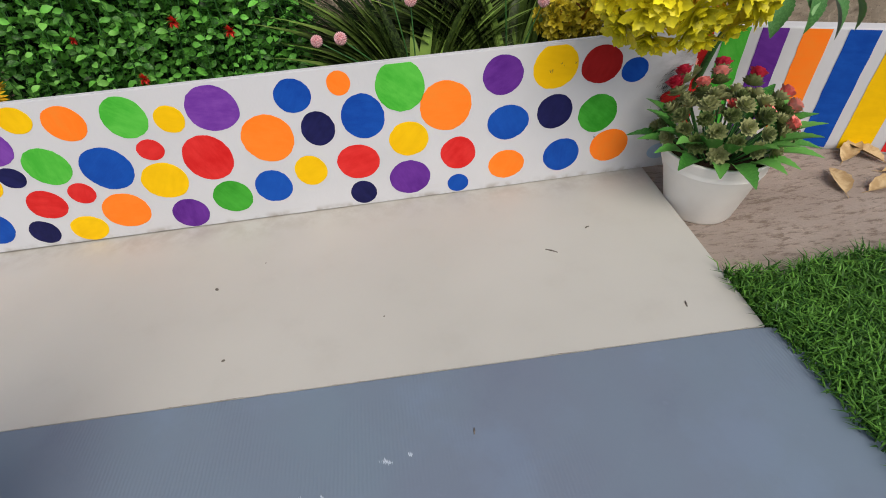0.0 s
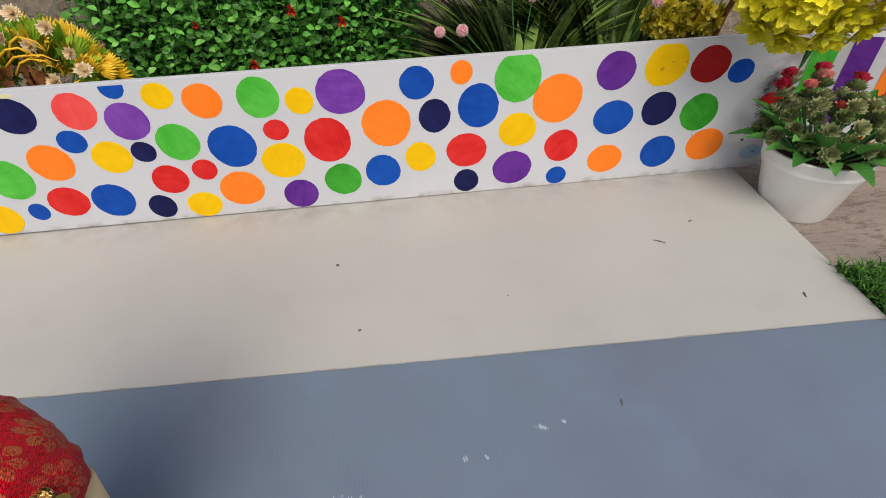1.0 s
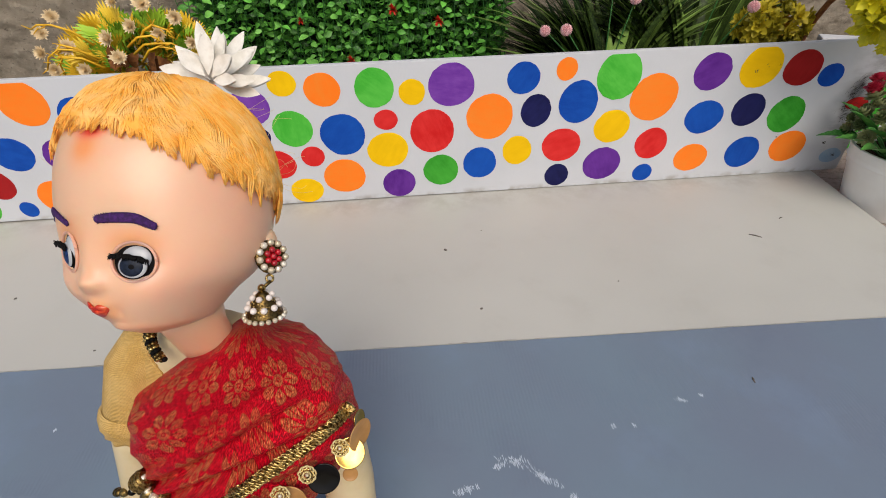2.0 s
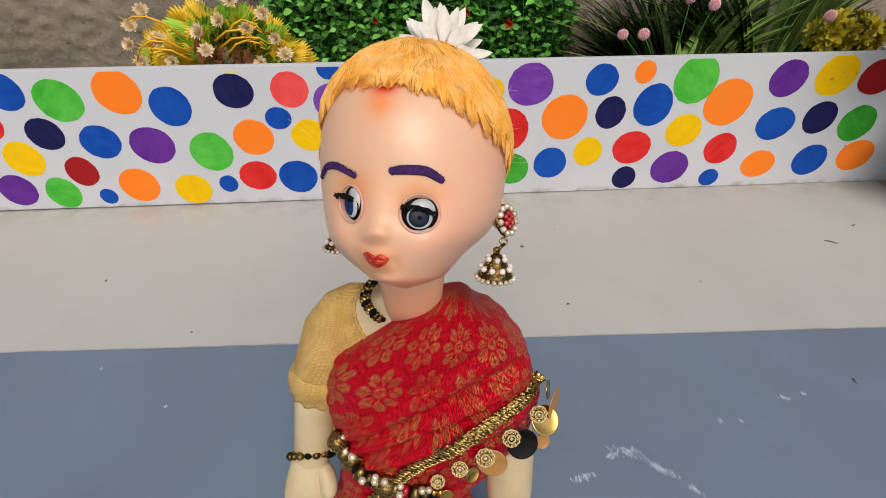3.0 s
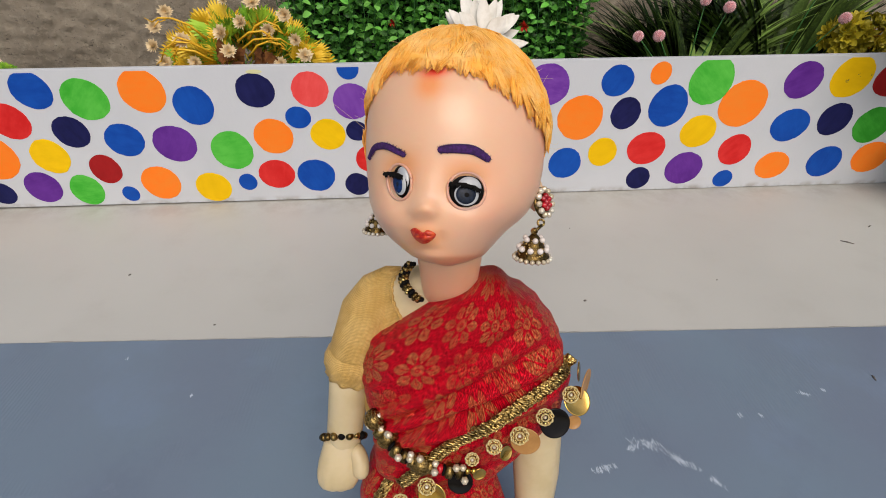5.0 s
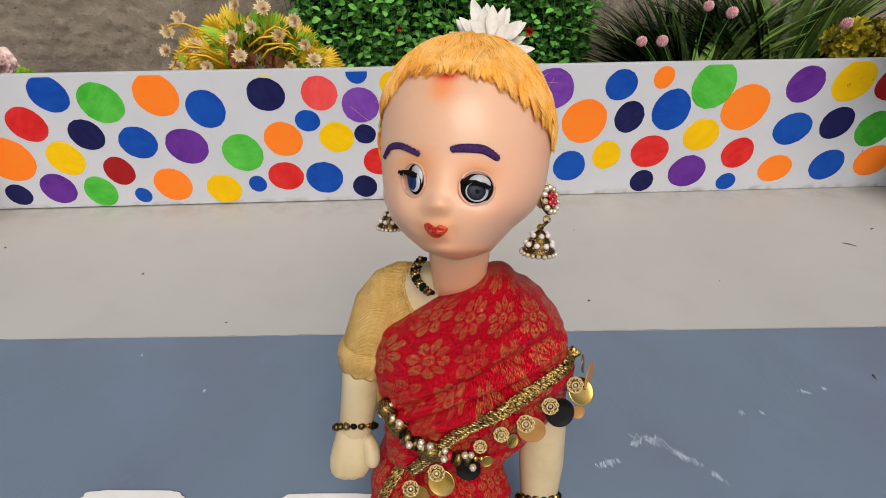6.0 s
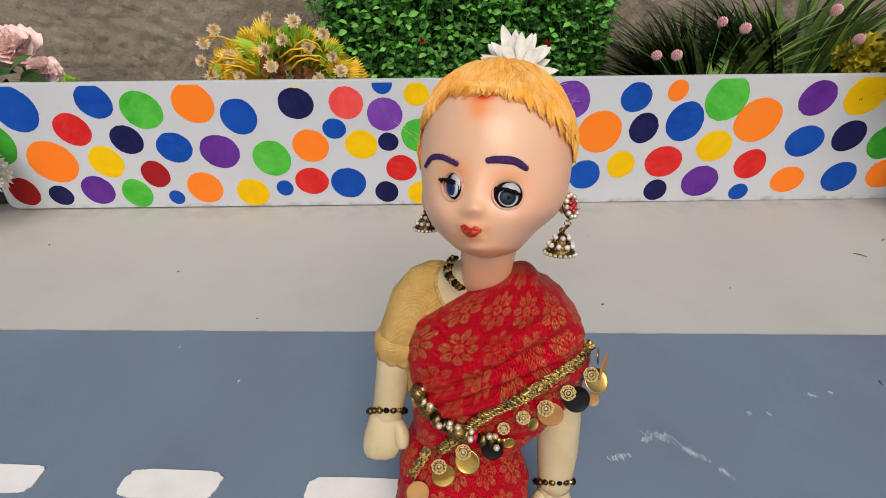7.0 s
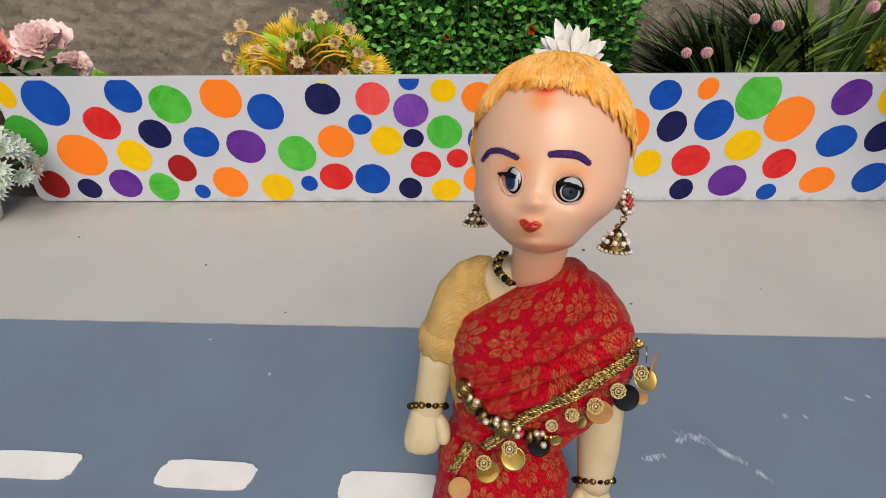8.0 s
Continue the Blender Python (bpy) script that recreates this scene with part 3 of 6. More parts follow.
# worn dark seam where the two paints meet
s = Shape()
rows = [[], []]
for k in range(700):
    x = -0.9 + 1.6 * k / 699
    y = -0.290 - 0.030 * x + 0.0004 * noise.noise((x * 60, 0, 0))
    w = max(0.0001, 0.0006 + 0.0009 * noise.noise((x * 25, 3, 0)) + 0.0004 * noise.noise((x * 130, 5, 0)))
    rows[0].append((x, y, 0.0013))
    rows[1].append((x, y + w, 0.0007))
s.loft(rows, 0, (False, False), closed=False)
part("paint_seam", s, painted("seam_grime", rgb("7d736a"), rgb("968c80"), 200, 0.9), road)

# dry-brush strokes and flecks of dark paint on the board
rb = random.Random(31)
INK = painted("dry_black_paint", rgb("2a2a2c"), rgb("55534f"), 300, 0.8)


def strokes(x, z, way, spread, count, length, width):
    s = Shape()
    for _ in range(count):
        a = way + rb.gauss(0, spread)
        t = Vector((math.cos(a), 0, math.sin(a)))
        q = Vector((-t.z, 0, t.x))
        c = Vector((x, -0.0006 - 0.00001 * len(s.f), z)) + t * abs(rb.gauss(0, 0.35)) * length + q * rb.gauss(0, 0.35) * length
        L0, w = length * rb.uniform(0.25, 0.8), width * rb.uniform(0.4, 1.0)
        bow = q * L0 * rb.uniform(-0.1, 0.1)
        s.add([c - t * L0 * 0.5, c - t * L0 * 0.1 + q * w + bow, c + t * L0 * 0.5, c + t * L0 * 0.05 - q * w + bow], [(0, 1, 2, 3)])
    part("brush_mark", s, INK, wall_spots, smooth=False)


for x, z, way, spread, count, length, width in ((0.737, 0.113, 0.55, 0.25, 70, 0.020, 0.00022), (0.733, 0.098, 0.1, 0.5, 60, 0.014, 0.00022), (0.740, 0.085, -0.3, 0.4, 40, 0.016, 0.0002), (0.745, 0.128, 0.7, 0.2, 30, 0.018, 0.0002),
                                               (0.579, 0.154, 1.2, 0.6, 16, 0.0045, 0.0003), (0.593, 0.162, 1.2, 0.5, 8, 0.004, 0.0002), (0.611, 0.161, 1.4, 0.5, 8, 0.004, 0.0002), (0.732, 0.040, 0.8, 0.5, 22, 0.0045, 0.0006), (0.757, 0.018, 1.0, 0.5, 16, 0.005, 0.0006), (0.649, 0.056, 0.1, 0.4, 8, 0.004, 0.0004)):
    strokes(x + (-0.0010), z + (0.0070), way, spread, count, length, width)

# ---- the doll: one mesh, leaning back a little, modelled about the centre of its head ----
DOLL = Matrix(((0.9986, 0.0341, -0.0411, 0.0033), (-0.0532, 0.5795, -0.8133, -0.4500), (-0.0040, 0.8143, 0.5805, 0.2659), (0, 0, 0, 1)))
DOLL_IN = DOLL.inverted()
d = Shape()
rng = random.Random(4)

# head profile: height, half width, sideways shift, half depth to the front, half depth to the back
HEAD = np.array([
    (-0.0425, 0.0020, -0.0020, 0.010, 0.006), (-0.0412, 0.0080, -0.0020, 0.016, 0.012), (-0.0385, 0.0150, -0.0019, 0.0215, 0.018),
    (-0.0340, 0.0200, -0.0026, 0.0258, 0.0225), (-0.0285, 0.0252, -0.0032, 0.0290, 0.026), (-0.0215, 0.0320, -0.0008, 0.0318, 0.030),
    (-0.0130, 0.0352, 0.0006, 0.0335, 0.034), (-0.0030, 0.0368, 0.0012, 0.0345, 0.037), (0.0080, 0.0374, 0.0014, 0.0352, 0.039),
    (0.0190, 0.0368, 0.0015, 0.0348, 0.039), (0.0290, 0.0345, 0.0015, 0.0325, 0.037), (0.0375, 0.0300, 0.0015, 0.0285, 0.033),
    (0.0440, 0.0235, 0.0015, 0.0225, 0.027), (0.0485, 0.0150, 0.0015, 0.0145, 0.018), (0.0508, 0.0060, 0.0015, 0.006, 0.008)])


def head_size(y):
    return [float(np.interp(y, HEAD[:, 0], HEAD[:, k])) for k in (1, 2, 3, 4)]


def smooth_size(y):
    got = np.mean([head_size(y + e) for e in (-0.003, -0.0015, 0, 0.0015, 0.003)], axis=0) if -0.036 < y < 0.042 else head_size(y)
    return [float(g) for g in got]


def swell(x, y, cx, cy, rx, ry):
    return math.exp(-((x - cx) / rx) ** 2 - ((y - cy) / ry) ** 2)


EYES = ((-0.0196, -0.0110, 0.0057, 0.0066), (0.0047, -0.0150, 0.0068, 0.0066))


def face_z(x, y):
    """Depth of the head's front at a place across and up the face."""
    w, sx, f, _ = smooth_size(y)
    t = max(0.0, 1 - ((x - sx) / w) ** 2)
    z = f * math.sqrt(t)
    z += 0.0012 * swell(x, y, -0.007, 0.013, 0.020, 0.013)
    z += 0.0040 * swell(x, y, -0.0105, -0.0214, 0.0042, 0.0034) + 0.0013 * swell(x, y, -0.0104, -0.0140, 0.0050, 0.0075)
    z += 0.0010 * swell(x, y, -0.0138, -0.0224, 0.0020, 0.0018) + 0.0010 * swell(x, y, -0.0072, -0.0224, 0.0020, 0.0018)
    z -= 0.0007 * swell(x, y, -0.0106, -0.0262, 0.0036, 0.0014)
    z += 0.0028 * swell(x, y, -0.0265, -0.0245, 0.0070, 0.0085) + 0.0034 * swell(x, y, 0.0085, -0.0262, 0.0095, 0.0080)
    z += 0.0024 * swell(x, y, -0.0108, -0.0312, 0.0062, 0.0046) - 0.0012 * swell(x, y, -0.0176, -0.0302, 0.0018, 0.0024) - 0.0012 * swell(x, y, -0.0042, -0.0316, 0.0018, 0.0024)
    z += 0.0026 * swell(x, y, -0.0090, -0.0396, 0.0065, 0.0034) - 0.0012 * swell(x, y, -0.0104, -0.0360, 0.0052, 0.0014)
    for ex, ey, rx, ry in EYES:
        z -= 0.0009 * swell(x, y, ex, ey + 0.001, rx * 1.6, ry * 1.5) + 0.0020 * swell(x, y, ex, ey, rx * 0.92, ry * 0.92)
    z -= 0.0008 * swell(x, y, -0.0119, 0.0027, 0.0011, 0.0011) - 0.0004 * swell(x, y, -0.0119, 0.0027, 0.0024, 0.0022)
    return z


def head_paint(x, y):
    """Make-up: orange blush round the eyes and hairline, rose cheeks, vermilion mark."""
    o = 0.9 * swell(x, y, -0.0085, 0.0226, 0.0050, 0.0058)
    for ex, ey, rx, ry in EYES:
        o += 0.55 * swell(x, y, ex + 0.0006, ey + 0.0062, rx * 1.25, ry * 0.75) + 0.18 * swell(x, y, ex, ey, rx * 1.5, ry * 1.5)
    o += 0.70 * swell(x, y, -0.0108, -0.0314, 0.0076, 0.0050) + 0.12 * swell(x, y, -0.0108, -0.0225, 0.005, 0.003)
    o += 0.65 * swell(x, y, 0.002, -0.0415, 0.014, 0.0040)
    k = 0.30 * swell(x, y, 0.014, -0.022, 0.014, 0.012) + 0.28 * swell(x, y, 0.034, 0.005, 0.014, 0.025) + 0.2 * swell(x, y, -0.028, -0.022, 0.008, 0.010) + 0.45 * swell(x, y, 0.0, -0.044, 0.03, 0.006)
    r = 1.0 * swell(x, y, -0.0066, 0.0276, 0.0046, 0.0022) + 0.5 * swell(x, y, -0.019, 0.0310, 0.006, 0.0012)
    return (min(o, 0.8), min(k, 0.8), min(r, 0.95), 1.0)


rings, paint, N = [], [], 132
levels = [float(v) for v in np.concatenate([[-0.0425, -0.042, -0.0414], np.linspace(-0.0405, 0.0485, 96), [0.0495, 0.0502, 0.0508]])]
for y in levels:
    w, sx, f, b = smooth_size(y)
    ring = []
    for k in range(N):
        a = 2 * math.pi * k / N
        x = sx + w * math.cos(a)
        z = face_z(x, y) if math.sin(a) >= 0 else -b * math.sqrt(max(0, 1 - math.cos(a) ** 2))
        ring.append((x, y, z))
        paint.append(head_paint(x, y) if math.sin(a) > 0 else (0, 0, 0, 1))
    rings.append(ring)
start = len(d.v)
d.loft(rings, SKIN)
d.col[start:start + len(paint)] = paint

# neck
start = len(d.v)
d.loft([[((-0.0008, -0.0415, -0.0140)[0] + r * math.cos(a), y, z + r * 0.95 * math.sin(a)) for a in (2 * math.pi * k / 28 for k in range(28))]
        for y, r, z in ((-0.030, 0.0150, -0.006), (-0.041, 0.0142, -0.011), (-0.048, 0.0135, -0.019), (-0.056, 0.0130, -0.028), (-0.064, 0.0130, -0.038))], SKIN)
d.col[start:] = [(0.22, 0.10, 0.0, 1.0)] * (len(d.v) - start)


def on_face(x, y, lift=0.0):
    return Vector((x, y, face_z(x, y) + lift))


# eyes: rim, socket, ball, iris, lashes
LID = (((0.20, -0.02, 0.82, 0.97), (0.36, 0.14, 0.52, 0.68), (0.14, -0.12, 0.54, 0.66), (0.06, -0.10, 0.44, 0.56), ((-0.86, 0.64), (0.60, 0.16))),
       ((0.05, -0.02, 0.95, 0.97), (0.12, 0.14, 0.70, 0.66), (-0.02, -0.20, 0.67, 0.62), (-0.05, -0.20, 0.56, 0.54), ((-0.92, 0.38), (0.72, 0.04))))
for n_eye, (ex, ey, rx, ry) in enumerate(EYES):
    side = (on_face(ex + rx, ey) - on_face(ex - rx, ey)).normalized()
    upw = (on_face(ex, ey + ry) - on_face(ex, ey - ry)).normalized()
    nrm = side.cross(upw).normalized()
    upw = nrm.cross(side)
    turn = Matrix((side, upw, nrm)).transposed()
    slant = Matrix.Rotation(0.16 if n_eye == 0 else 0.0, 3, "Z")
    c = Vector((ex, ey, face_z(ex, ey) + 0.0014))

    def at_eye(u, v, z):
        return c + turn @ (slant @ Vector((rx * u, ry * v, z)))

    start = len(d.v)
    d.ball(at_eye(0, 0, -0.0012), (rx, ry, 0.0014), SKIN, 36, 8, turn @ slant)
    rim = [at_eye(math.cos(a), math.sin(a), 0.0002) for a in (2 * math.pi * k / 48 for k in range(49))]
    d.tube(rim, 0.00055, SKIN, 8, side=nrm)
    d.col[start:] = [(0.35, 0.85, 0.0, 1.0)] * (len(d.v) - start)
    black, ball, ring, iris, ends = LID[n_eye]
    for (u, v, a, b), lift, bulge, mat in ((black, -0.0003, 0.0010, BLACK), (ball, 0.0000, 0.0014, EYEWHITE), ((ring[0], ring[1], ring[2] + 0.04, ring[3] + 0.04), 0.0008, 0.0008, BLACK),
                                           (ring, 0.0010, 0.0008, EYEWHITE), (iris, 0.0012, 0.0009, (IRIS, SLATE)[n_eye]), ((iris[0] + 0.02, iris[1] - 0.02, iris[2] * 0.5, iris[3] * 0.5), 0.00145, 0.0007, (SLATE, BLACK)[n_eye])):
        d.ball(at_eye(u, v, lift), (rx * a, ry * b, bulge), mat, 36, 8, turn @ slant)

    def on_lid(f):
        return ends[0][0] + (ends[1][0] - ends[0][0]) * f, ends[0][1] + (ends[1][1] - ends[0][1]) * f + 0.10 * math.sin(math.pi * f)

    for k in range(90):
        f = (k + rng.uniform(-0.4, 0.4)) / 89
        u, v = on_lid(f)
        p = at_eye(u + rng.uniform(-0.04, 0.04), v + rng.uniform(-0.02, 0.07), 0.0021)
        q = at_eye(u + rng.uniform(-0.08, 0.08), v - rng.uniform(0.06, 0.26), 0.0025)
        d.tube([p, (p + q) / 2 + nrm * 0.0002, q], [0.00030, 0.00026, 0.00006], BLACK, 4)
    d.tube([at_eye(*on_lid(k / 10), 0.0020) for k in range(11)], [0.00015] + [0.0006 + 0.0002 * math.sin(k * 2.1) for k in range(9)] + [0.0002], BLACK, 6, 0.6, side=nrm)
    for k in range(3):
        p = at_eye(ends[0][0] + 0.14, ends[0][1] - 0.03 * k, 0.0020)
        d.tube([p, p + turn @ Vector((-0.0009 - 0.0003 * k, 0.0008 - 0.0003 * k, 0.0006))], [0.00035, 0.00006], BLACK, 4)


def brow(points, r):
    pts = []
    for (x0, y0), (x1, y1) in zip(points, points[1:]):
        pts += [(x0 + (x1 - x0) * k / 6, y0 + (y1 - y0) * k / 6) for k in range(6)]
    pts.append(points[-1])
    for _ in range(4):
        pts = [pts[0]] + [tuple((pts[i - 1][k] + 2 * pts[i][k] + pts[i + 1][k]) / 4 for k in (0, 1)) for i in range(1, len(pts) - 1)] + [pts[-1]]
    n = len(pts)
    d.tube([on_face(x, y, 0.0001) for x, y in pts], [r * (0.75 + 0.35 * math.sin(math.pi * (k + 1) / (n + 1))) for k in range(n)], BROW, 8, 0.45, side=(0, 0, 1))
    for x, y in (pts[0], pts[-1]):
        d.ball(on_face(x, y, 0.0001), (r * 0.85, r * 0.85, r * 0.45), BROW, 10, 6)
    for _ in range(420):
        x, y = rng.choice(pts)
        ang = rng.uniform(0, 6.28)
        u, v = math.cos(ang) * r * 0.9, math.sin(ang) * r * 0.9
        p = on_face(x + u * 0.7, y + v * 0.7, 0.0003)
        d.tube([p, on_face(x + u * 1.12 + rng.uniform(-0.0003, 0.0003), y + v * 1.12 + rng.uniform(-0.0002, 0.0002), 0.0006)], [0.00012, 0.00005], BROW, 3)


brow([(-0.0323, 0.0004, 0.0140)[:2], (-0.0296, 0.0035, 0.0170)[:2], (-0.0247, 0.0028, 0.0230)[:2], (-0.0180, -0.0014, 0.0300)[:2]], 0.0013)
brow([(-0.0043, -0.0008, 0.0330)[:2], (0.0001, -0.0004, 0.0330)[:2], (0.0072, -0.0007, 0.0310)[:2], (0.0120, -0.0036, 0.0290)[:2]], 0.0016)

def along(keys, n):
    """A smooth curve through a few points."""
    pts = []
    for t in np.linspace(0, len(keys) - 1, n):
        i = min(int(t), len(keys) - 2)
        f = t - i
        k = [Vector(q) for q in (keys[max(i - 1, 0)], keys[i], keys[i + 1], keys[min(i + 2, len(keys) - 1)])]
        pts.append(0.5 * (2 * k[1] + (k[2] - k[0]) * f + (2 * k[0] - 5 * k[1] + 4 * k[2] - k[3]) * f * f + (3 * k[1] - k[0] - 3 * k[2] + k[3]) * f ** 3))
    return pts


# lips: a small painted heart with a slight pout
MOUTH = (-0.0110, -0.0308, 0.0350)
HEART = ((-1.0, 0.72, 0), (-0.62, 0.98, 0), (-0.18, 0.55, 0), (0.02, 0.40, 0), (0.32, 0.66, 0), (0.72, 0.50, 0), (1.0, 0.08, 0), (0.66, -0.58, 0), (0.10, -1.0, 0), (-0.38, -0.74, 0), (-0.82, -0.02, 0), (-1.0, 0.72, 0))
loop = along(HEART, 60)[:-1]
rings = []
for q in (1.0, 0.82, 0.6, 0.36, 0.12):
    ring = []
    for p in loop:
        x, y = MOUTH[0] + 0.0048 * (p.x * q), MOUTH[1] + 0.0030 * (p.y * q)
        lip = 0.0013 * (1 - q ** 2.5) - 0.0012 * math.exp(-((p.y * q - 0.1 + 0.15 * p.x * p.x) / 0.16) ** 2) * (1 - q)
        ring.append(on_face(x, y, 0.00012 + lip))
    rings.append(ring)
d.loft(rings, LIP, (False, True))

# hair: a ragged cap and many flat locks lying on it
HAIRLINE = tuple(p[:2] for p in ((-0.0356, 0.0225, 0.0000), (-0.0332, 0.0224, 0.0050), (-0.0296, 0.0257, 0.0120), (-0.0242, 0.0324, 0.0180), (-0.0169, 0.0315, 0.0250), (-0.0096, 0.0296, 0.0300), (-0.0033, 0.0294, 0.0320), (0.0019, 0.0292, 0.0320), (0.0073, 0.0260, 0.0320), (0.0129, 0.0247, 0.0310), (0.0193, 0.0248, 0.0280), (0.0221, 0.0203, 0.0260), (0.0257, 0.0164, 0.0230), (0.0319, 0.0127, 0.0160), (0.0378, 0.0082, 0.0080), (0.0419, 0.0036, 0.0000)))


def hair_low(x):
    return float(np.interp(x, [p[0] for p in HAIRLINE], [p[1] for p in HAIRLINE]))


def skull(a, y, lift):
    w, sx, f, b = smooth_size(min(y, 0.0507))
    s, c = math.sin(a), math.cos(a)
    return Vector((sx + (w + lift) * c, y + lift * max(0.0, (y - 0.03) / 0.022), (f + lift) * s if s >= 0 else (b + lift) * s))


rows, M = [], 120
for k in range(M + 1):
    a = 2 * math.pi * k / M
    x = skull(a, 0.02, 0)[0]
    low = hair_low(x) if math.sin(a) > -0.15 else 0.002
    rag = 0.0030 * noise.noise((k * 0.55, 0, 2)) + 0.0012 * noise.noise((k * 1.3, 0, 5))
    rows.append([skull(a, low + rag + (0.0508 - low - rag) * (j / 14) ** 0.8, (0.0002, 0.0026)[j > 0] + 0.0008 * noise.noise((k * 0.35, j * 0.7, 4)) + 0.0004 * noise.noise((k * 1.1, j * 1.9, 9))) for j in range(15)])
d.loft(rows, HAIR, (False, False), closed=False)
CLUMPS = 620
for k in range(CLUMPS):  # matted clumps whose strands draw together at the tip
    a0 = -math.pi + 2 * math.pi * (k * 0.61803 % 1.0) + rng.uniform(-0.02, 0.02)
    x = skull(a0, 0.02, 0)[0]
    low = hair_low(x) if math.sin(a0) > -0.15 else 0.002
    fringe = k % 5 < 2
    y1 = low - rng.uniform(-0.001, 0.0018 if x < 0.008 else 0.0042) if fringe else low + rng.uniform(0.002, 0.95) * (0.046 - low)
    y0 = min(0.0503, y1 + rng.uniform(0.009, 0.020))
    sway = (-0.20 if x > 0.006 else 0.10) + rng.uniform(-0.16, 0.16)
    curl, ph, fat = rng.uniform(0.02, 0.07), rng.uniform(0, 6.28), rng.uniform(0.06, 0.12)
    puff = rng.uniform(0.0000, 0.0008)
    for j in range(17):
        off, late = rng.uniform(-1, 1), rng.uniform(-0.0016, 0.0016)
        pts, rad = [], []
        for n in range(7):
            t = n / 6
            y = y0 + (y1 + late - y0) * t
            a = a0 + fat * off * (1 - 0.72 * t * t) + sway * t + curl * math.sin(ph + 5 * t)
            lift = 0.0024 + puff * math.sin(math.pi * (0.15 + 0.75 * t)) - (0.0016 if fringe else 0.0006) * t ** 2 + 0.0006 * noise.noise((a * 7, y * 110, 4)) + rng.uniform(-0.0002, 0.0003)
            pts.append(skull(a, y, lift))
            rad.append(0.00034 * (1 - 0.75 * t ** 2) * (0.5 + 0.5 * math.sin(math.pi * (0.25 + 0.7 * t))))
        d.tube(pts, rad, HAIR, 4, 0.6, side=pts[3] - Vector((0, 0.01, 0)))
for k in range(30):  # ragged scallops along the hairline
    x0 = rng.uniform(0.012, 0.038) if k < 20 else rng.uniform(-0.026, 0.012)
    a0 = math.acos(max(-1, min(1, (x0 - 0.0015) / 0.0372)))
    low = hair_low(x0)
    tip, spread = rng.uniform(0.0030, 0.0078) if k < 20 else rng.uniform(0.0005, 0.0022), rng.uniform(0.03, 0.06)
    swing = rng.uniform(-0.16, 0.02) if k < 20 else rng.uniform(-0.06, 0.06)
    for j in range(44):
        off = rng.uniform(-1, 1)
        y0, y1 = low + rng.uniform(0.004, 0.010), low - tip * (1 - 0.8 * off * off) * rng.uniform(0.6, 1.05)
        pts = [skull(a0 + spread * off * (1 - 0.45 * t) + swing * t, y0 + (y1 - y0) * t, 0.0028 - 0.0018 * t + 0.0006 * t ** 3 + rng.uniform(-0.0003, 0.0003)) for t in (0, 0.25, 0.5, 0.75, 1.0)]
        d.tube(pts, [0.00028, 0.00032, 0.00030, 0.00024, 0.0001], HAIR, 4)
for k in range(26):  # stray hairs
    a = rng.choice((rng.uniform(-0.5, 0.12), rng.uniform(3.02, 3.6), rng.uniform(-3.0, -0.2)))
    p = skull(a, rng.uniform(0.012, 0.048), 0.002)
    q = Vector((0.008 * math.cos(a) + rng.uniform(-0.006, 0.006), rng.uniform(-0.006, 0.012), rng.uniform(-0.004, 0.002)))
    bow = Vector((rng.uniform(-0.003, 0.003), rng.uniform(-0.002, 0.003), 0))
    d.tube(along((p, p + q * 0.35 + bow, p + q * 0.7 + bow, p + q), 14), 0.00006, PALEGILT, 4)

# white blossom on the back of the crown
bc = Vector((0.0131, 0.0570, -0.0180))
for layer, (cnt, length, rise) in enumerate(((9, 0.0255, 0.05), (6, 0.0225, 0.3), (4, 0.017, 0.6))):
    for k in range(cnt):
        a = radians(-10 + 170 * (k + 0.5 * (layer % 2)) / (cnt - 0.5)) + rng.uniform(-0.09, 0.09)
        way = Vector((math.cos(a), math.sin(a), rise * 0.6 - 0.15 + rng.uniform(-0.12, 0.12)))
        L0 = length * rng.uniform(0.78, 1.1) * (0.82 + 0.18 * math.sin(a))
        foot = bc + Vector((0, 0, 0.004 * layer)) + way.normalized() * 0.002
        d.leaf(foot, way, (rng.uniform(-0.3, 0.3), 0, 1), L0, rng.uniform(0.0052, 0.0070), PETAL, rng.uniform(-0.16, 0.02), 0.5, 10, 1.15)
        d.leaf(foot - Vector((0, 0, 0.0006)), way, (0, 0, 1), L0 * 0.97, 0.0052, PETAL, -0.08, 0.3, 8, 1.15)

# ears
d.ball((0.0362, -0.0120, -0.004), (0.0035, 0.0075, 0.005), SKIN, 14, 10)
d.ball((-0.0325, -0.0120, -0.006), (0.0035, 0.0075, 0.005), SKIN, 14, 10)


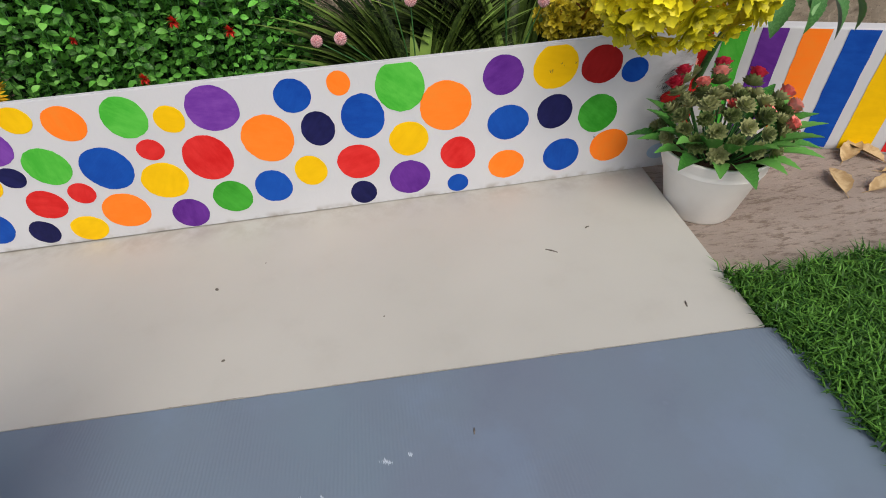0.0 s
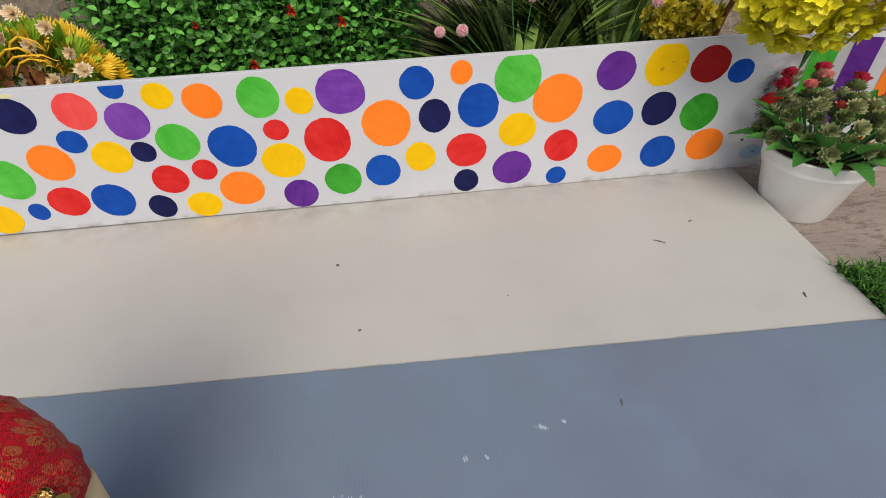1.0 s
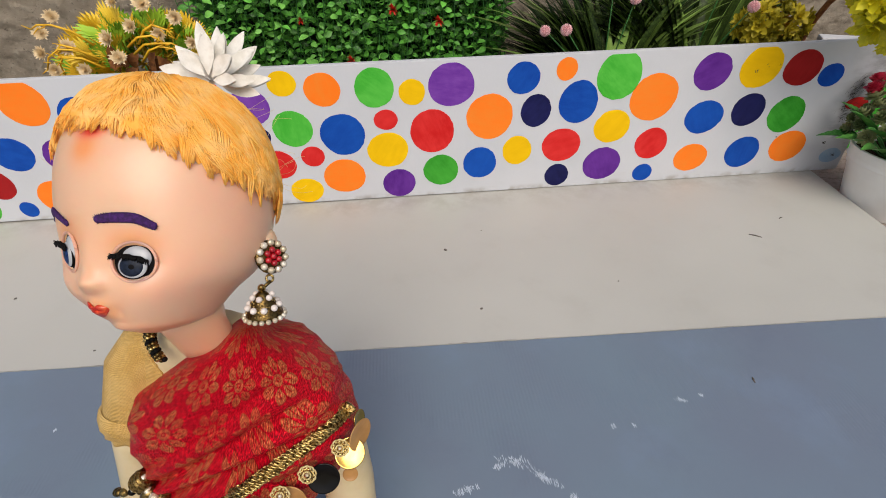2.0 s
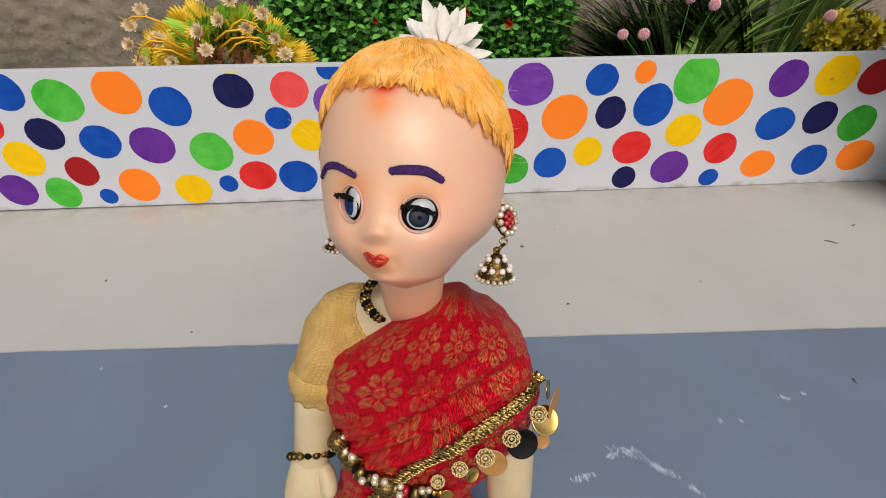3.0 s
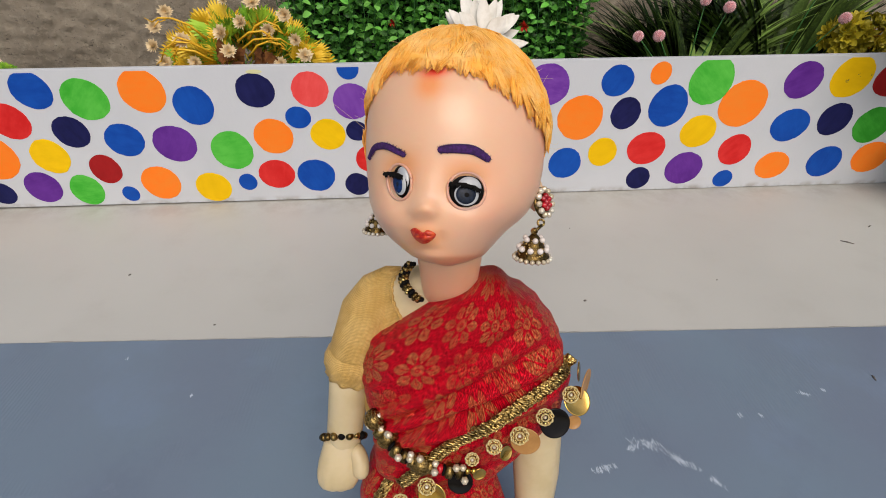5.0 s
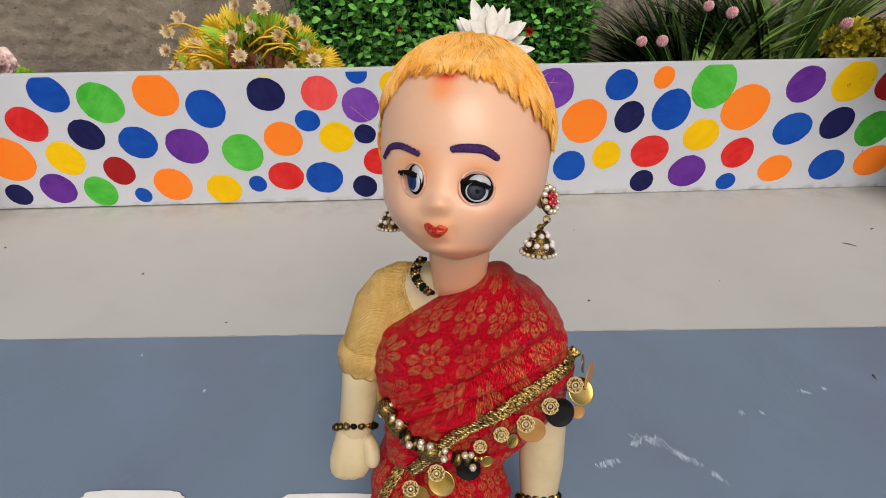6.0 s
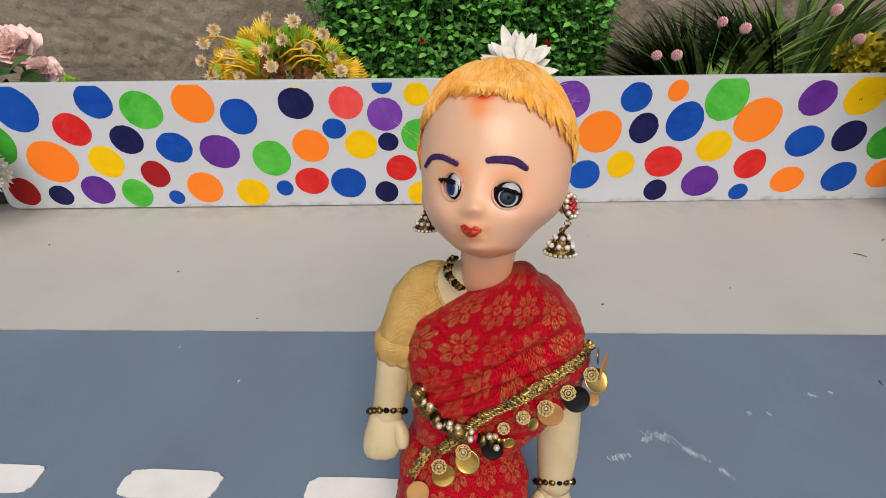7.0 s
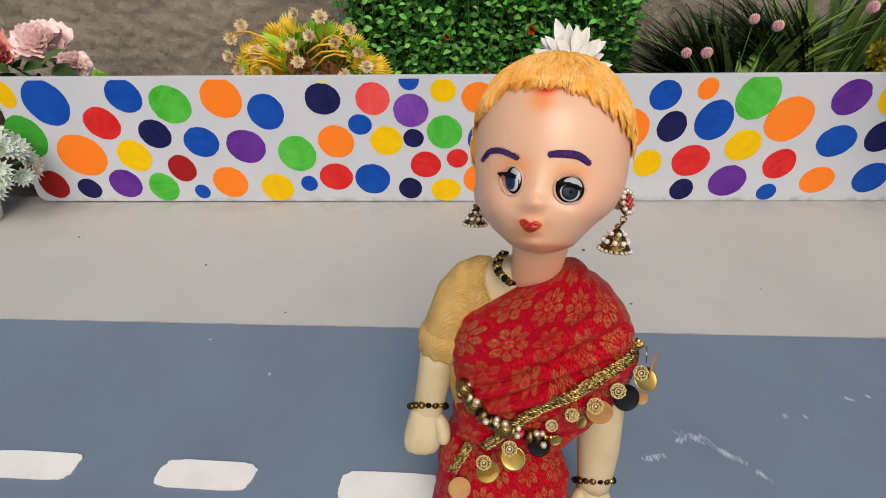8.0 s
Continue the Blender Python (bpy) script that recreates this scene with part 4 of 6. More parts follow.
def earring(c, face, drop, s=1.0):
    """A round crystal stud and a pearl-set bell below it."""
    c, nrm = Vector(c), Vector(face).normalized()
    turn = nrm.to_track_quat("Z", "Y").to_matrix()
    d.ball(c - nrm * 0.0008, (0.0068, 0.0068, 0.0014), BRONZE, 20, 6, turn)
    for k in range(11):
        a = 2 * math.pi * k / 11
        d.ball(c + turn @ Vector((0.0055 * math.cos(a), 0.0055 * math.sin(a), 0.0008)), 0.00145, CRYSTAL, 8, 6)
    for k in range(7):
        a = 2 * math.pi * k / 6
        r = 0.0026 if k < 6 else 0
        d.ball(c + turn @ Vector((r * math.cos(a), r * math.sin(a), 0.0012)), 0.00135, RUBY, 8, 6)
    top = c + Vector((-0.0012, -0.0092 * s, 0))
    d.tube([top + 0.0014 * Vector((math.cos(a), math.sin(a), 0)) for a in (2 * math.pi * k / 10 for k in range(11))], 0.0005, BRAID, 6)
    b = top + Vector(drop)
    hang = Vector((0.03, 0.95, 0.30)).to_track_quat("Y", "X").to_matrix()
    d.tube([top + Vector((0.0004, -0.0010, 0)), b + Vector((0, 0.0008, 0))], 0.0007, BRONZE, 6)
    prof = [(s * y, s * r) for y, r in ((0.0, 0.0012), (-0.0012, 0.0024), (-0.0030, 0.0036), (-0.0052, 0.0050), (-0.0078, 0.0062), (-0.0096, 0.0076), (-0.0112, 0.0080), (-0.0122, 0.0066))]
    d.loft([[b + hang @ Vector((r * math.cos(a), y, r * math.sin(a))) for a in (2 * math.pi * k / 20 for k in range(20))] for y, r in prof], BRONZE)
    d.ball(b + Vector((0, 0.0012, 0)), 0.0016, BRAID, 10, 6)
    for y, r, cnt, size, m in ((-0.0022, 0.0040, 6, 0.0014, PEARL), (-0.0064, 0.0064, 9, 0.0015, PEARL), (-0.0110, 0.0082, 19, 0.0012, CRYSTAL)):
        for k in range(cnt):
            a = 2 * math.pi * (k + 0.5 * (y < -0.006)) / cnt
            d.ball(b + hang @ Vector((s * r * math.cos(a), s * y, s * r * math.sin(a))), size * s, m, 8, 6)
    for k in range(70):
        a, y = rng.uniform(0, 6.28), rng.uniform(-0.009, -0.002) * s
        r = float(np.interp(-y, [-p[0] for p in prof[:6]], [p[1] for p in prof[:6]]))
        d.ball(b + hang @ Vector((r * math.cos(a), y, r * math.sin(a))), 0.00045, BRAID, 6, 4)


earring((0.0388, -0.0160, 0.0010), (0.74, 0.08, 0.66), (-0.0030, -0.0048, 0.001), 0.93)
earring((-0.0271, -0.0129, -0.0180), (-0.9, 0, 0.2), (-0.0062, 0.0012, -0.002), 0.78)

# ---- body ----
UP = (DOLL_IN.to_3x3() @ Vector((0, 0.259, 0.966))).normalized()
SIDE = Vector((1, 0, 0))
FORE = SIDE.cross(UP).normalized()


def oval(c, rx, rz, n=72, wave=0.0, seed=0, power=2.0):
    c = Vector(c)
    out = []
    for k in range(n):
        a = 2 * math.pi * k / n
        q = 1 + wave * noise.noise((seed * 0.35 + 1.5 * math.cos(a), 1.5 * math.sin(a), seed * 0.15))
        ca, sa = math.cos(a), math.sin(a)
        out.append(c + SIDE * rx * q * math.copysign(abs(ca) ** (2 / power), ca) + FORE * rz * q * math.copysign(abs(sa) ** (2 / power), sa))
    return out


def cloth_loft(rings, mat, ridges=(), size=0.0):
    """A draped skin with folds that run slantwise round it; stores cloth coordinates."""
    uv, out = [], []
    mid = Vector(rings[0][0])
    for ring in rings:
        row = []
        c = sum(ring, Vector()) / len(ring)
        for p in ring:
            e = p - c
            h = p.y
            off = 0.0
            for slope, at, wide, tall in ridges:
                off += tall * math.exp(-(((h - at) - slope * p.x) / wide) ** 2) * max(0.15, 1 - (p.x / 0.048) ** 6)
            off += size * noise.noise((p.x * 90, (h - 0.4 * p.x) * 220, 3)) + size * 0.8 * noise.noise((p.x * 40, (h - 0.5 * p.x) * 90, 8))
            row.append(p + e.normalized() * off)
            ang = math.atan2(e.dot(SIDE), e.dot(FORE))
            uv.append((ang * 0.042 + 0.5, h + 0.5))
        out.append(row)
    d.loft(out, mat, (True, True), uv=uv)
    return out


def between(a, b, t):
    return tuple(p + (q - p) * t for p, q in zip(a, b))


def spaced(keys, n):
    """Evenly more rings between key rings (centre, rx, rz)."""
    out = []
    xs = np.linspace(0, len(keys) - 1, n)
    for t in xs:
        i = min(int(t), len(keys) - 2)
        f = t - i
        k = [keys[max(i - 1, 0)], keys[i], keys[i + 1], keys[min(i + 2, len(keys) - 1)]]
        vals = []
        for c in range(5):
            p0, p1, p2, p3 = [(*q[0], q[1], q[2])[c] for q in k]
            vals.append(0.5 * (2 * p1 + (p2 - p0) * f + (2 * p0 - 5 * p1 + 4 * p2 - p3) * f * f + (3 * p1 - p0 - 3 * p2 + p3) * f ** 3))
        out.append((vals[:3], vals[3], vals[4]))
    return out


# chest in the gold blouse, then the skirt down to the floor
FOOT = DOLL_IN @ Vector((0.004, -0.522, 0.0))
HEM = DOLL_IN @ Vector((0.004, -0.517, 0.018))
chest = [((-0.0028, -0.0453, -0.0320), 0.013, 0.010), ((-0.0071, -0.0500, -0.0360), 0.028, 0.013), ((-0.0086, -0.0574, -0.0400), 0.0385, 0.014), ((-0.0073, -0.0774, -0.0480), 0.0425, 0.016), ((-0.0075, -0.1110, -0.0620), 0.0425, 0.020), ((-0.0093, -0.1399, -0.0720), 0.034, 0.024)]
n_face = len(d.f)
d.loft([oval(*k, 120) for k in spaced(chest, 60)], BLOUSE)
NECKLINE = ((-0.0245, -0.0434, -0.0240), (-0.0274, -0.0494, -0.0260), (-0.0286, -0.0554, -0.0270), (-0.0277, -0.0618, -0.0280), (-0.0246, -0.0689, -0.0300), (-0.0198, -0.0775, -0.0320))
chest_tree = BVHTree.FromPolygons(d.v, d.f[n_face:])
for i in range(n_face, len(d.f)):
    mid = sum((Vector(d.v[k]) for k in d.f[i]), Vector()) / len(d.f[i])
    if mid.x > np.interp(-mid.y, [-q[1] for q in NECKLINE], [q[0] for q in NECKLINE]) and mid.y > NECKLINE[-1][1]:
        d.m[i] = LIMB
seam = []
for q in along(NECKLINE, 40):
    hit = chest_tree.ray_cast(Vector((q.x, q.y, 0.1)), Vector((0, 0, -1)))[0]
    if hit is not None:
        seam.append(hit + Vector((0, 0, 0.0003)))
d.tube(seam, [0.0009 + 0.0003 * math.sin(k * 1.7) for k in range(len(seam))], BLOUSE, 6)
skirt = [((-0.0115, -0.1343, -0.0780), 0.0325, 0.022), ((-0.0117, -0.1551, -0.0860), 0.0345, 0.025), ((-0.0106, -0.1824, -0.0850), 0.042, 0.036), ((-0.0101, -0.2186, -0.0940), 0.045, 0.040), (tuple(HEM), 0.047, 0.043), (tuple(FOOT + Vector((0, 0.001, 0))), 0.048, 0.044)]
n_skirt = len(d.v)
cloth_loft([oval(c, a, b, 84, 0.06, i) for i, (c, a, b) in enumerate(spaced(skirt, 60))], SARI, (), 0.0012)
foot_ring = [DOLL_IN @ Vector((0.004 + 0.044 * math.cos(a), -0.524 + 0.04 * math.sin(a), z)) for z in (0.0008, 0.012) for a in (2 * math.pi * k / 40 for k in range(40))]
d.loft([foot_ring[:40], foot_ring[40:]], SARI)

# drape of the sari over the chest and one shoulder
drape = [((0.0190, -0.0456, -0.0240), 0.0030, 0.006), ((0.0186, -0.0478, -0.0240), 0.0074, 0.011), ((0.0172, -0.0520, -0.0270), 0.0128, 0.0170), ((0.0147, -0.0609, -0.0330), 0.0295, 0.0255), ((0.0095, -0.0759, -0.0390), 0.0452, 0.0295),
         ((0.0073, -0.0839, -0.0420), 0.0495, 0.0310), ((0.0081, -0.0961, -0.0470), 0.0525, 0.0325), ((0.0066, -0.1133, -0.0540), 0.0500, 0.0335), ((0.0007, -0.1314, -0.0620), 0.0425, 0.0325), ((-0.0057, -0.1468, -0.0690), 0.0365, 0.0310)]
folds = ((0.62, -0.092, 0.0028, -0.0022), (0.58, -0.098, 0.0030, 0.0018), (0.50, -0.105, 0.0026, -0.0066), (0.46, -0.110, 0.0032, 0.0022), (0.42, -0.1168, 0.0026, -0.0090), (0.36, -0.121, 0.0036, 0.0040), (0.70, -0.078, 0.0040, 0.0012), (0.30, -0.128, 0.0026, -0.0020))
cloth_loft([oval(c, a, b, 120, 0.03, i * 0.3, 2.6) for i, (c, a, b) in enumerate(spaced(drape, 100))], SARI, folds, 0.0010)
cloth_tree = BVHTree.FromPolygons(d.v, [f for f in d.f if min(f) >= n_skirt])


def on_cloth(p, lift=0.002, nearest=None):
    """Lay a point on the front of the cloth."""
    hit = cloth_tree.ray_cast(Vector((p[0], p[1], 0.1)), Vector((0, 0, -1)))[0]
    z = p[2] if hit is None else hit.z + lift
    return Vector((p[0], p[1], z if nearest is None else max(z, nearest)))


# arms
def arm(path, radii, mat, n=18):
    pts = [Vector(p) for p in path]
    d.tube(pts, radii, mat, n, 0.9, side=(0, 0, 1))


sleeve = [((-0.0234, -0.0477, -0.0360), 0.0040), ((-0.0281, -0.0500, -0.0370), 0.0075), ((-0.0350, -0.0563, -0.0380), 0.0116), ((-0.0423, -0.0670, -0.0410), 0.0136), ((-0.0464, -0.0800, -0.0460), 0.0140), ((-0.0500, -0.0929, -0.0510), 0.0150), ((-0.0520, -0.1014, -0.0540), 0.0124), ((-0.0528, -0.1041, -0.0550), 0.0108)]
arm([p for p, _ in sleeve], [r for _, r in sleeve], BLOUSE, 24)
d.tube([Vector((-0.0523, -0.1011, -0.0540)) + 0.0126 * (math.cos(a) * Vector((1, 0.12, 0)) + math.sin(a) * Vector((0, 0.25, 0.95))) for a in (2 * math.pi * k / 28 for k in range(29))], [0.0010 + 0.0004 * (k % 3) for k in range(29)], BLOUSE, 6)
hem_way = (Vector((-0.0531, -0.1058, -0.0565)) - Vector((-0.0510, -0.0961, -0.0520))).normalized()
hem_side = hem_way.cross(Vector((0, 0, 1))).normalized()
hem_fore = hem_side.cross(hem_way)
d.loft([[Vector((-0.0515, -0.0982, -0.0530)) + hem_way * q + r * (1 + f * math.sin(11 * a + 2 * q / 0.002) + 0.035 * noise.noise((3 * math.cos(a), 3 * math.sin(a), q * 260))) * (math.cos(a) * hem_side + 0.92 * math.sin(a) * hem_fore) for a in (2 * math.pi * k / 88 for k in range(88))]
        for q, r, f in ((-0.0110, 0.0138, 0.0), (-0.0090, 0.0152, 0.01), (-0.0060, 0.0160, 0.015), (-0.0030, 0.0160, 0.02), (0.0, 0.0154, 0.02), (0.0020, 0.0146, 0.03), (0.0036, 0.0144, 0.05), (0.0050, 0.0140, 0.07), (0.0050, 0.0130, 0.06), (0.0034, 0.0126, 0.05))], BLOUSE, (False, False))
fore = [((-0.0535, -0.0996, -0.0540), 0.0112), ((-0.0555, -0.1133, -0.0590), 0.0109), ((-0.0583, -0.1309, -0.0650), 0.0102), ((-0.0606, -0.1440, -0.0700), 0.0098), ((-0.0617, -0.1513, -0.0720), 0.0100)]
arm([p for p, _ in fore], [r for _, r in fore], LIMB)


def fist(top, mirror):
    """A moulded half-closed hand: palm, shallow finger grooves and a thumb."""
    top, rings = Vector(top), []
    for y, w, t, sx in ((0.004, 0.0098, 0.0090, 0), (0.0, 0.0102, 0.0092, 0), (-0.005, 0.0112, 0.0094, -0.0004), (-0.010, 0.0122, 0.0094, -0.0008), (-0.015, 0.0126, 0.0092, -0.0012), (-0.0190, 0.0122, 0.0090, -0.0016),
                        (-0.0225, 0.0112, 0.0084, -0.0020), (-0.0250, 0.0092, 0.0070, -0.0022), (-0.0264, 0.0060, 0.0046, -0.0022), (-0.0268, 0.0020, 0.0016, -0.0022)):
        ring = []
        for k in range(40):
            a = 2 * math.pi * k / 40
            ca, sa = math.cos(a), math.sin(a)
            x = w * math.copysign(abs(ca) ** 0.8, ca)
            groove = 0.0007 * (math.cos(2 * math.pi * x / 0.0058) - 1) * min(1, max(0, (-y - 0.012) / 0.008))
            ring.append(top + Vector((mirror * (sx + x), y + groove * 0.8, t * math.copysign(abs(sa) ** 0.8, sa) + (groove if sa > 0 else 0))))
        rings.append(ring)
    d.loft(rings, LIMB)
    d.tube(along([top + Vector((mirror * x, y, z)) for x, y, z in ((0.0075, -0.002, 0.003), (0.0108, -0.008, 0.0048), (0.0118, -0.014, 0.0058), (0.0112, -0.0185, 0.0060))], 10),
           [0.0040, 0.0046, 0.0049, 0.0050, 0.0050, 0.0049, 0.0047, 0.0043, 0.0034, 0.0012], LIMB, 14)


fist((-0.0618, -0.1460, -0.0710), 1)
other = [((0.0445, -0.1016, -0.0620), 0.0142), ((0.0475, -0.1223, -0.0680), 0.0144), ((0.0503, -0.1439, -0.0740), 0.0142), ((0.0513, -0.1669, -0.0810), 0.0134), ((0.0513, -0.1908, -0.0880), 0.0112), ((0.0510, -0.1971, -0.0900), 0.0106)]
arm([p for p, _ in other], [r for _, r in other], LIMB)
fist((0.0507, -0.1971, -0.0900), -1)


def bracelet(c, r, cnt=17):
    for k in range(cnt):
        a = 2 * math.pi * k / cnt
        d.ball(Vector(c) + r * (math.cos(a) * Vector((1, 0.05, 0)) + math.sin(a) * Vector((0, 0.35, 0.9))), 0.0021 + 0.0003 * (k % 2), (BRONZE, BLACK, BRAID, BRONZE, BLACK, BRASS, BRONZE)[k % 7], 12, 8)


bracelet((-0.0604, -0.1423, -0.0690), 0.0116)
bracelet((0.0510, -0.1918, -0.0880), 0.0122)

# bead chain that slips under the drape
chain = along(((-0.0188, -0.0426, -0.0180), (-0.0214, -0.0463, -0.0190), (-0.0220, -0.0508, -0.0190), (-0.0192, -0.0551, -0.0170), (-0.0149, -0.0586, -0.0140)), 24)
for k, p in enumerate(chain):
    w = k * 1.1
    for n, m in enumerate((BLACK, BRAID, BRONZE)):
        a = w + n * 2.1
        d.ball(p + Vector((0.0016 * math.cos(a), 0.0006 * math.sin(a), 0.0014 * math.sin(a))), 0.0012, m, 8, 6)


# gold braid on the sari's edge: two twisted plies of thread
EDGE = ((0.0607, -0.0895, -0.0360), (0.0579, -0.0923, -0.0360), (0.0482, -0.0980, -0.0280), (0.0375, -0.1041, -0.0220), (0.0274, -0.1101, -0.0200), (0.0174, -0.1164, -0.0200), (0.0064, -0.1240, -0.0220), (-0.0042, -0.1321, -0.0260), (-0.0125, -0.1409, -0.0300), (-0.0212, -0.1504, -0.0360), (-0.0304, -0.1602, -0.0430), (-0.0435, -0.1815, -0.0620))
braid = [on_cloth(p, 0.0016, p[2] - 0.001 if i < 24 else None) for i, p in enumerate(along(EDGE, 150))]
for _ in range(4):
    braid = [braid[0]] + [(braid[i - 1] + 2 * braid[i] + braid[i + 1]) / 4 for i in range(1, 149)] + [braid[-1]]
d.tube(braid, 0.0022, BRAID, 8, 0.35, side=(0, 0, 1))


def across(i):
    t = (braid[min(i + 1, 149)] - braid[max(i - 1, 0)]).normalized()
    q = Vector((-t.y, t.x, 0)).normalized()
    return t, (q if q.y > 0 else -q)


for ply in range(6):
    pts = []
    for i in range(150):
        t, q = across(i)
        w = i * 1.15 + ply * math.pi / 3 + 0.8 * noise.noise((i * 0.3, ply, 0))
        mid = (-0.0011, 0.0013)[ply % 2]
        pts.append(braid[i] + q * (mid + 0.0015 * math.sin(w)) + Vector((0, 0, 0.0011 + 0.0009 * math.cos(w))))
    d.tube(pts, [0.00046 + 0.0002 * noise.noise((i * 0.9, ply, 3)) for i in range(150)], BRAID, 5)
for i in range(150):
    t, q = across(i)
    for off in (-0.0025, 0.0027):
        p = braid[i] + q * off + t * rng.uniform(-0.0006, 0.0006) + Vector((0, 0, 0.0004))
        d.tube([p, p + q * rng.uniform(-0.0008, 0.0008) + t * 0.0012 + Vector((0, 0, 0.0005)), p + t * 0.0022], 0.00042, BRAID, 4)


def disc(c, r, mat, tilt=0.0, nod=0.0):
    """A thin coin sequin with a rolled rim."""
    c = Vector(c)
    turn = Matrix.Rotation(tilt, 3, "Y") @ Matrix.Rotation(nod, 3, "X")
    d.loft([[c + turn @ Vector((q * math.cos(a), q * math.sin(a), z)) for a in (2 * math.pi * k / 30 for k in range(30))]
            for q, z in ((r * 0.97, -0.0003), (r, 0.0), (r * 0.97, 0.0003), (r * 0.9, 0.0001), (r * 0.3, 0.0))], mat)


def rosette(c, r):
    """A crocheted ring of gilt thread round a clear bead."""
    c = Vector(c)
    for n, q in enumerate((1.0, 0.72, 0.45)):
        d.tube([c + Vector((r * q * math.cos(a) * (1 + 0.06 * math.sin(a * 9)), r * q * math.sin(a), 0.0004 * n + 0.0003 * math.sin(a * 11))) for a in (2 * math.pi * k / 44 for k in range(45))], 0.00042, (PALEGILT, BRAID, PALEGILT)[n], 5)
    for k in range(12):
        a = 2 * math.pi * k / 12
        d.ball(c + Vector((r * 0.86 * math.cos(a), r * 0.86 * math.sin(a), 0.0005)), 0.00055, PALEGILT, 6, 4)
    d.ball(c + Vector((0, 0, 0.0002)), 0.0010, CRYSTAL, 8, 5)


for p, r, mat, tilt, nod in (((0.0654, -0.1010, -0.0290), 0.0076, TAN, 1.05, 0.2), ((0.0607, -0.1086, -0.0270), 0.0070, SEQUIN, 0.25, -0.3), ((0.0599, -0.1200, -0.0300), 0.0036, TAN, 0.1, 0.1), ((0.0492, -0.1180, -0.0230), 0.0073, JET, 0.1, 0.05),
                             ((0.0349, -0.1261, -0.0220), 0.0071, TAN, -0.15, 0.25), ((0.0260, -0.1321, -0.0230), 0.0036, SEQUIN, 0.5, 0.0), ((0.0046, -0.1487, -0.0290), 0.0062, JET, 0.0, 0.1), ((-0.0092, -0.1569, -0.0310), 0.0070, SEQUIN, -0.15, 0.0),
                             ((-0.0225, -0.1682, -0.0380), 0.0070, SEQUIN, 0.2, 0.1), ((-0.0385, -0.1868, -0.0550), 0.0070, TAN, 0.1, 0.0), ((0.0139, -0.1453, -0.0300), 0.0034, SEQUIN, 0.2, 0.3), ((0.0641, -0.0968, -0.0360), 0.0050, SEQUIN, 1.2, 0.0)):
    disc(on_cloth(p, 0.0042, p[2]), r, mat, tilt, nod)
for p, r in (((0.0569, -0.1047, -0.0240), 0.0038), ((0.0433, -0.1133, -0.0180), 0.0038), ((0.0314, -0.1215, -0.0170), 0.0040), ((0.0199, -0.1275, -0.0190), 0.0034), ((0.0099, -0.1346, -0.0220), 0.0030), ((-0.0116, -0.1504, -0.0280), 0.0040), ((-0.0251, -0.1623, -0.0360), 0.0040)):
    rosette(on_cloth(p, 0.0058, p[2]), r)

# belt of bronze beads and crystals
BELT = ((-0.0396, -0.1172, -0.0500), (-0.0372, -0.1203, -0.0460), (-0.0338, -0.1268, -0.0400), (-0.0253, -0.1342, -0.0350), (-0.0173, -0.1385, -0.0320), (-0.0089, -0.1408, -0.0310), (0.0005, -0.1436, -0.0310), (0.0088, -0.1435, -0.0320), (0.0134, -0.1442, -0.0340))
belt = [on_cloth(p, 0.0030, None) for p in along(BELT, 80)]
for _ in range(3):
    belt = [belt[0]] + [(belt[i - 1] + 2 * belt[i] + belt[i + 1]) / 4 for i in range(1, 79)] + [belt[-1]]
d.tube(belt, 0.0013, BRONZE, 6)
for i in range(15):
    p = belt[3 + 5 * i]
    t = (belt[4 + 5 * i] - belt[2 + 5 * i]).normalized()
    turn = Matrix.Rotation(math.atan2(t.y, t.x), 3, "Z")
    if i in (1, 4, 8):
        big = 0.0052 if i > 1 else 0.0044
        d.ball(p, (big, big * 1.06, big), BRASS, 18, 12, turn)
        for row in range(-3, 4):
            lat = row * 0.36
            ring = [p + turn @ Vector((big * 1.02 * math.cos(lat) * math.cos(a), big * 1.04 * math.sin(lat), big * 1.02 * math.cos(lat) * math.sin(a))) for a in (math.pi * k / 14 for k in range(15))]
            for q in ring:
                d.ball(q, 0.00042, BRASS, 6, 4)
    elif i == 10:
        d.ball(p, (0.0022, 0.0026, 0.0024), RUBY, 12, 8, turn)
    elif i > 12:
        d.ball(p, (0.0018, 0.0022, 0.0020), SEQUIN, 12, 8, turn)
    else:
        d.ball(p, (0.0030, 0.0046, 0.0036), BRASS if i % 2 else BRONZE, 6, 4, turn)
        d.ball(p - t * 0.0028, (0.0010, 0.0030, 0.0026), BLACK, 10, 6, turn)
        d.ball(p + turn @ Vector((0.0026, -0.0030 + 0.0022 * (i % 4), 0.0034)), 0.0021, CRYSTAL, 6, 4)
        if i % 3 == 0:
            d.ball(p + turn @ Vector((0.0020, 0.0032, 0.0032)), 0.0019, CRYSTAL, 6, 4)

base = DOLL @ FOOT
d.v = [tuple(DOLL @ Vector(p) - base) for p in d.v]
doll = part("doll", d, DOLL_MATS)
doll.location = base
tagged(doll, "plastic doll with orange hair in red gold-trimmed sari and earrings", "doll")

# ---- planting behind the board ----
rp = random.Random(11)


def placed(p, way, up=(0, 0, 1), size=1.0, spin=0.0):
    """A pose whose y axis runs along way."""
    y = Vector(way).normalized()
    x = y.cross(Vector(up))
    x = x.normalized() if x.length > 1e-4 else y.orthogonal().normalized()
    z = x.cross(y)
    m = Matrix((x, y, z)).transposed().to_4x4()
    return Matrix.Translation(p) @ m @ Matrix.Rotation(spin, 4, "Y") @ Matrix.Scale(size, 4)


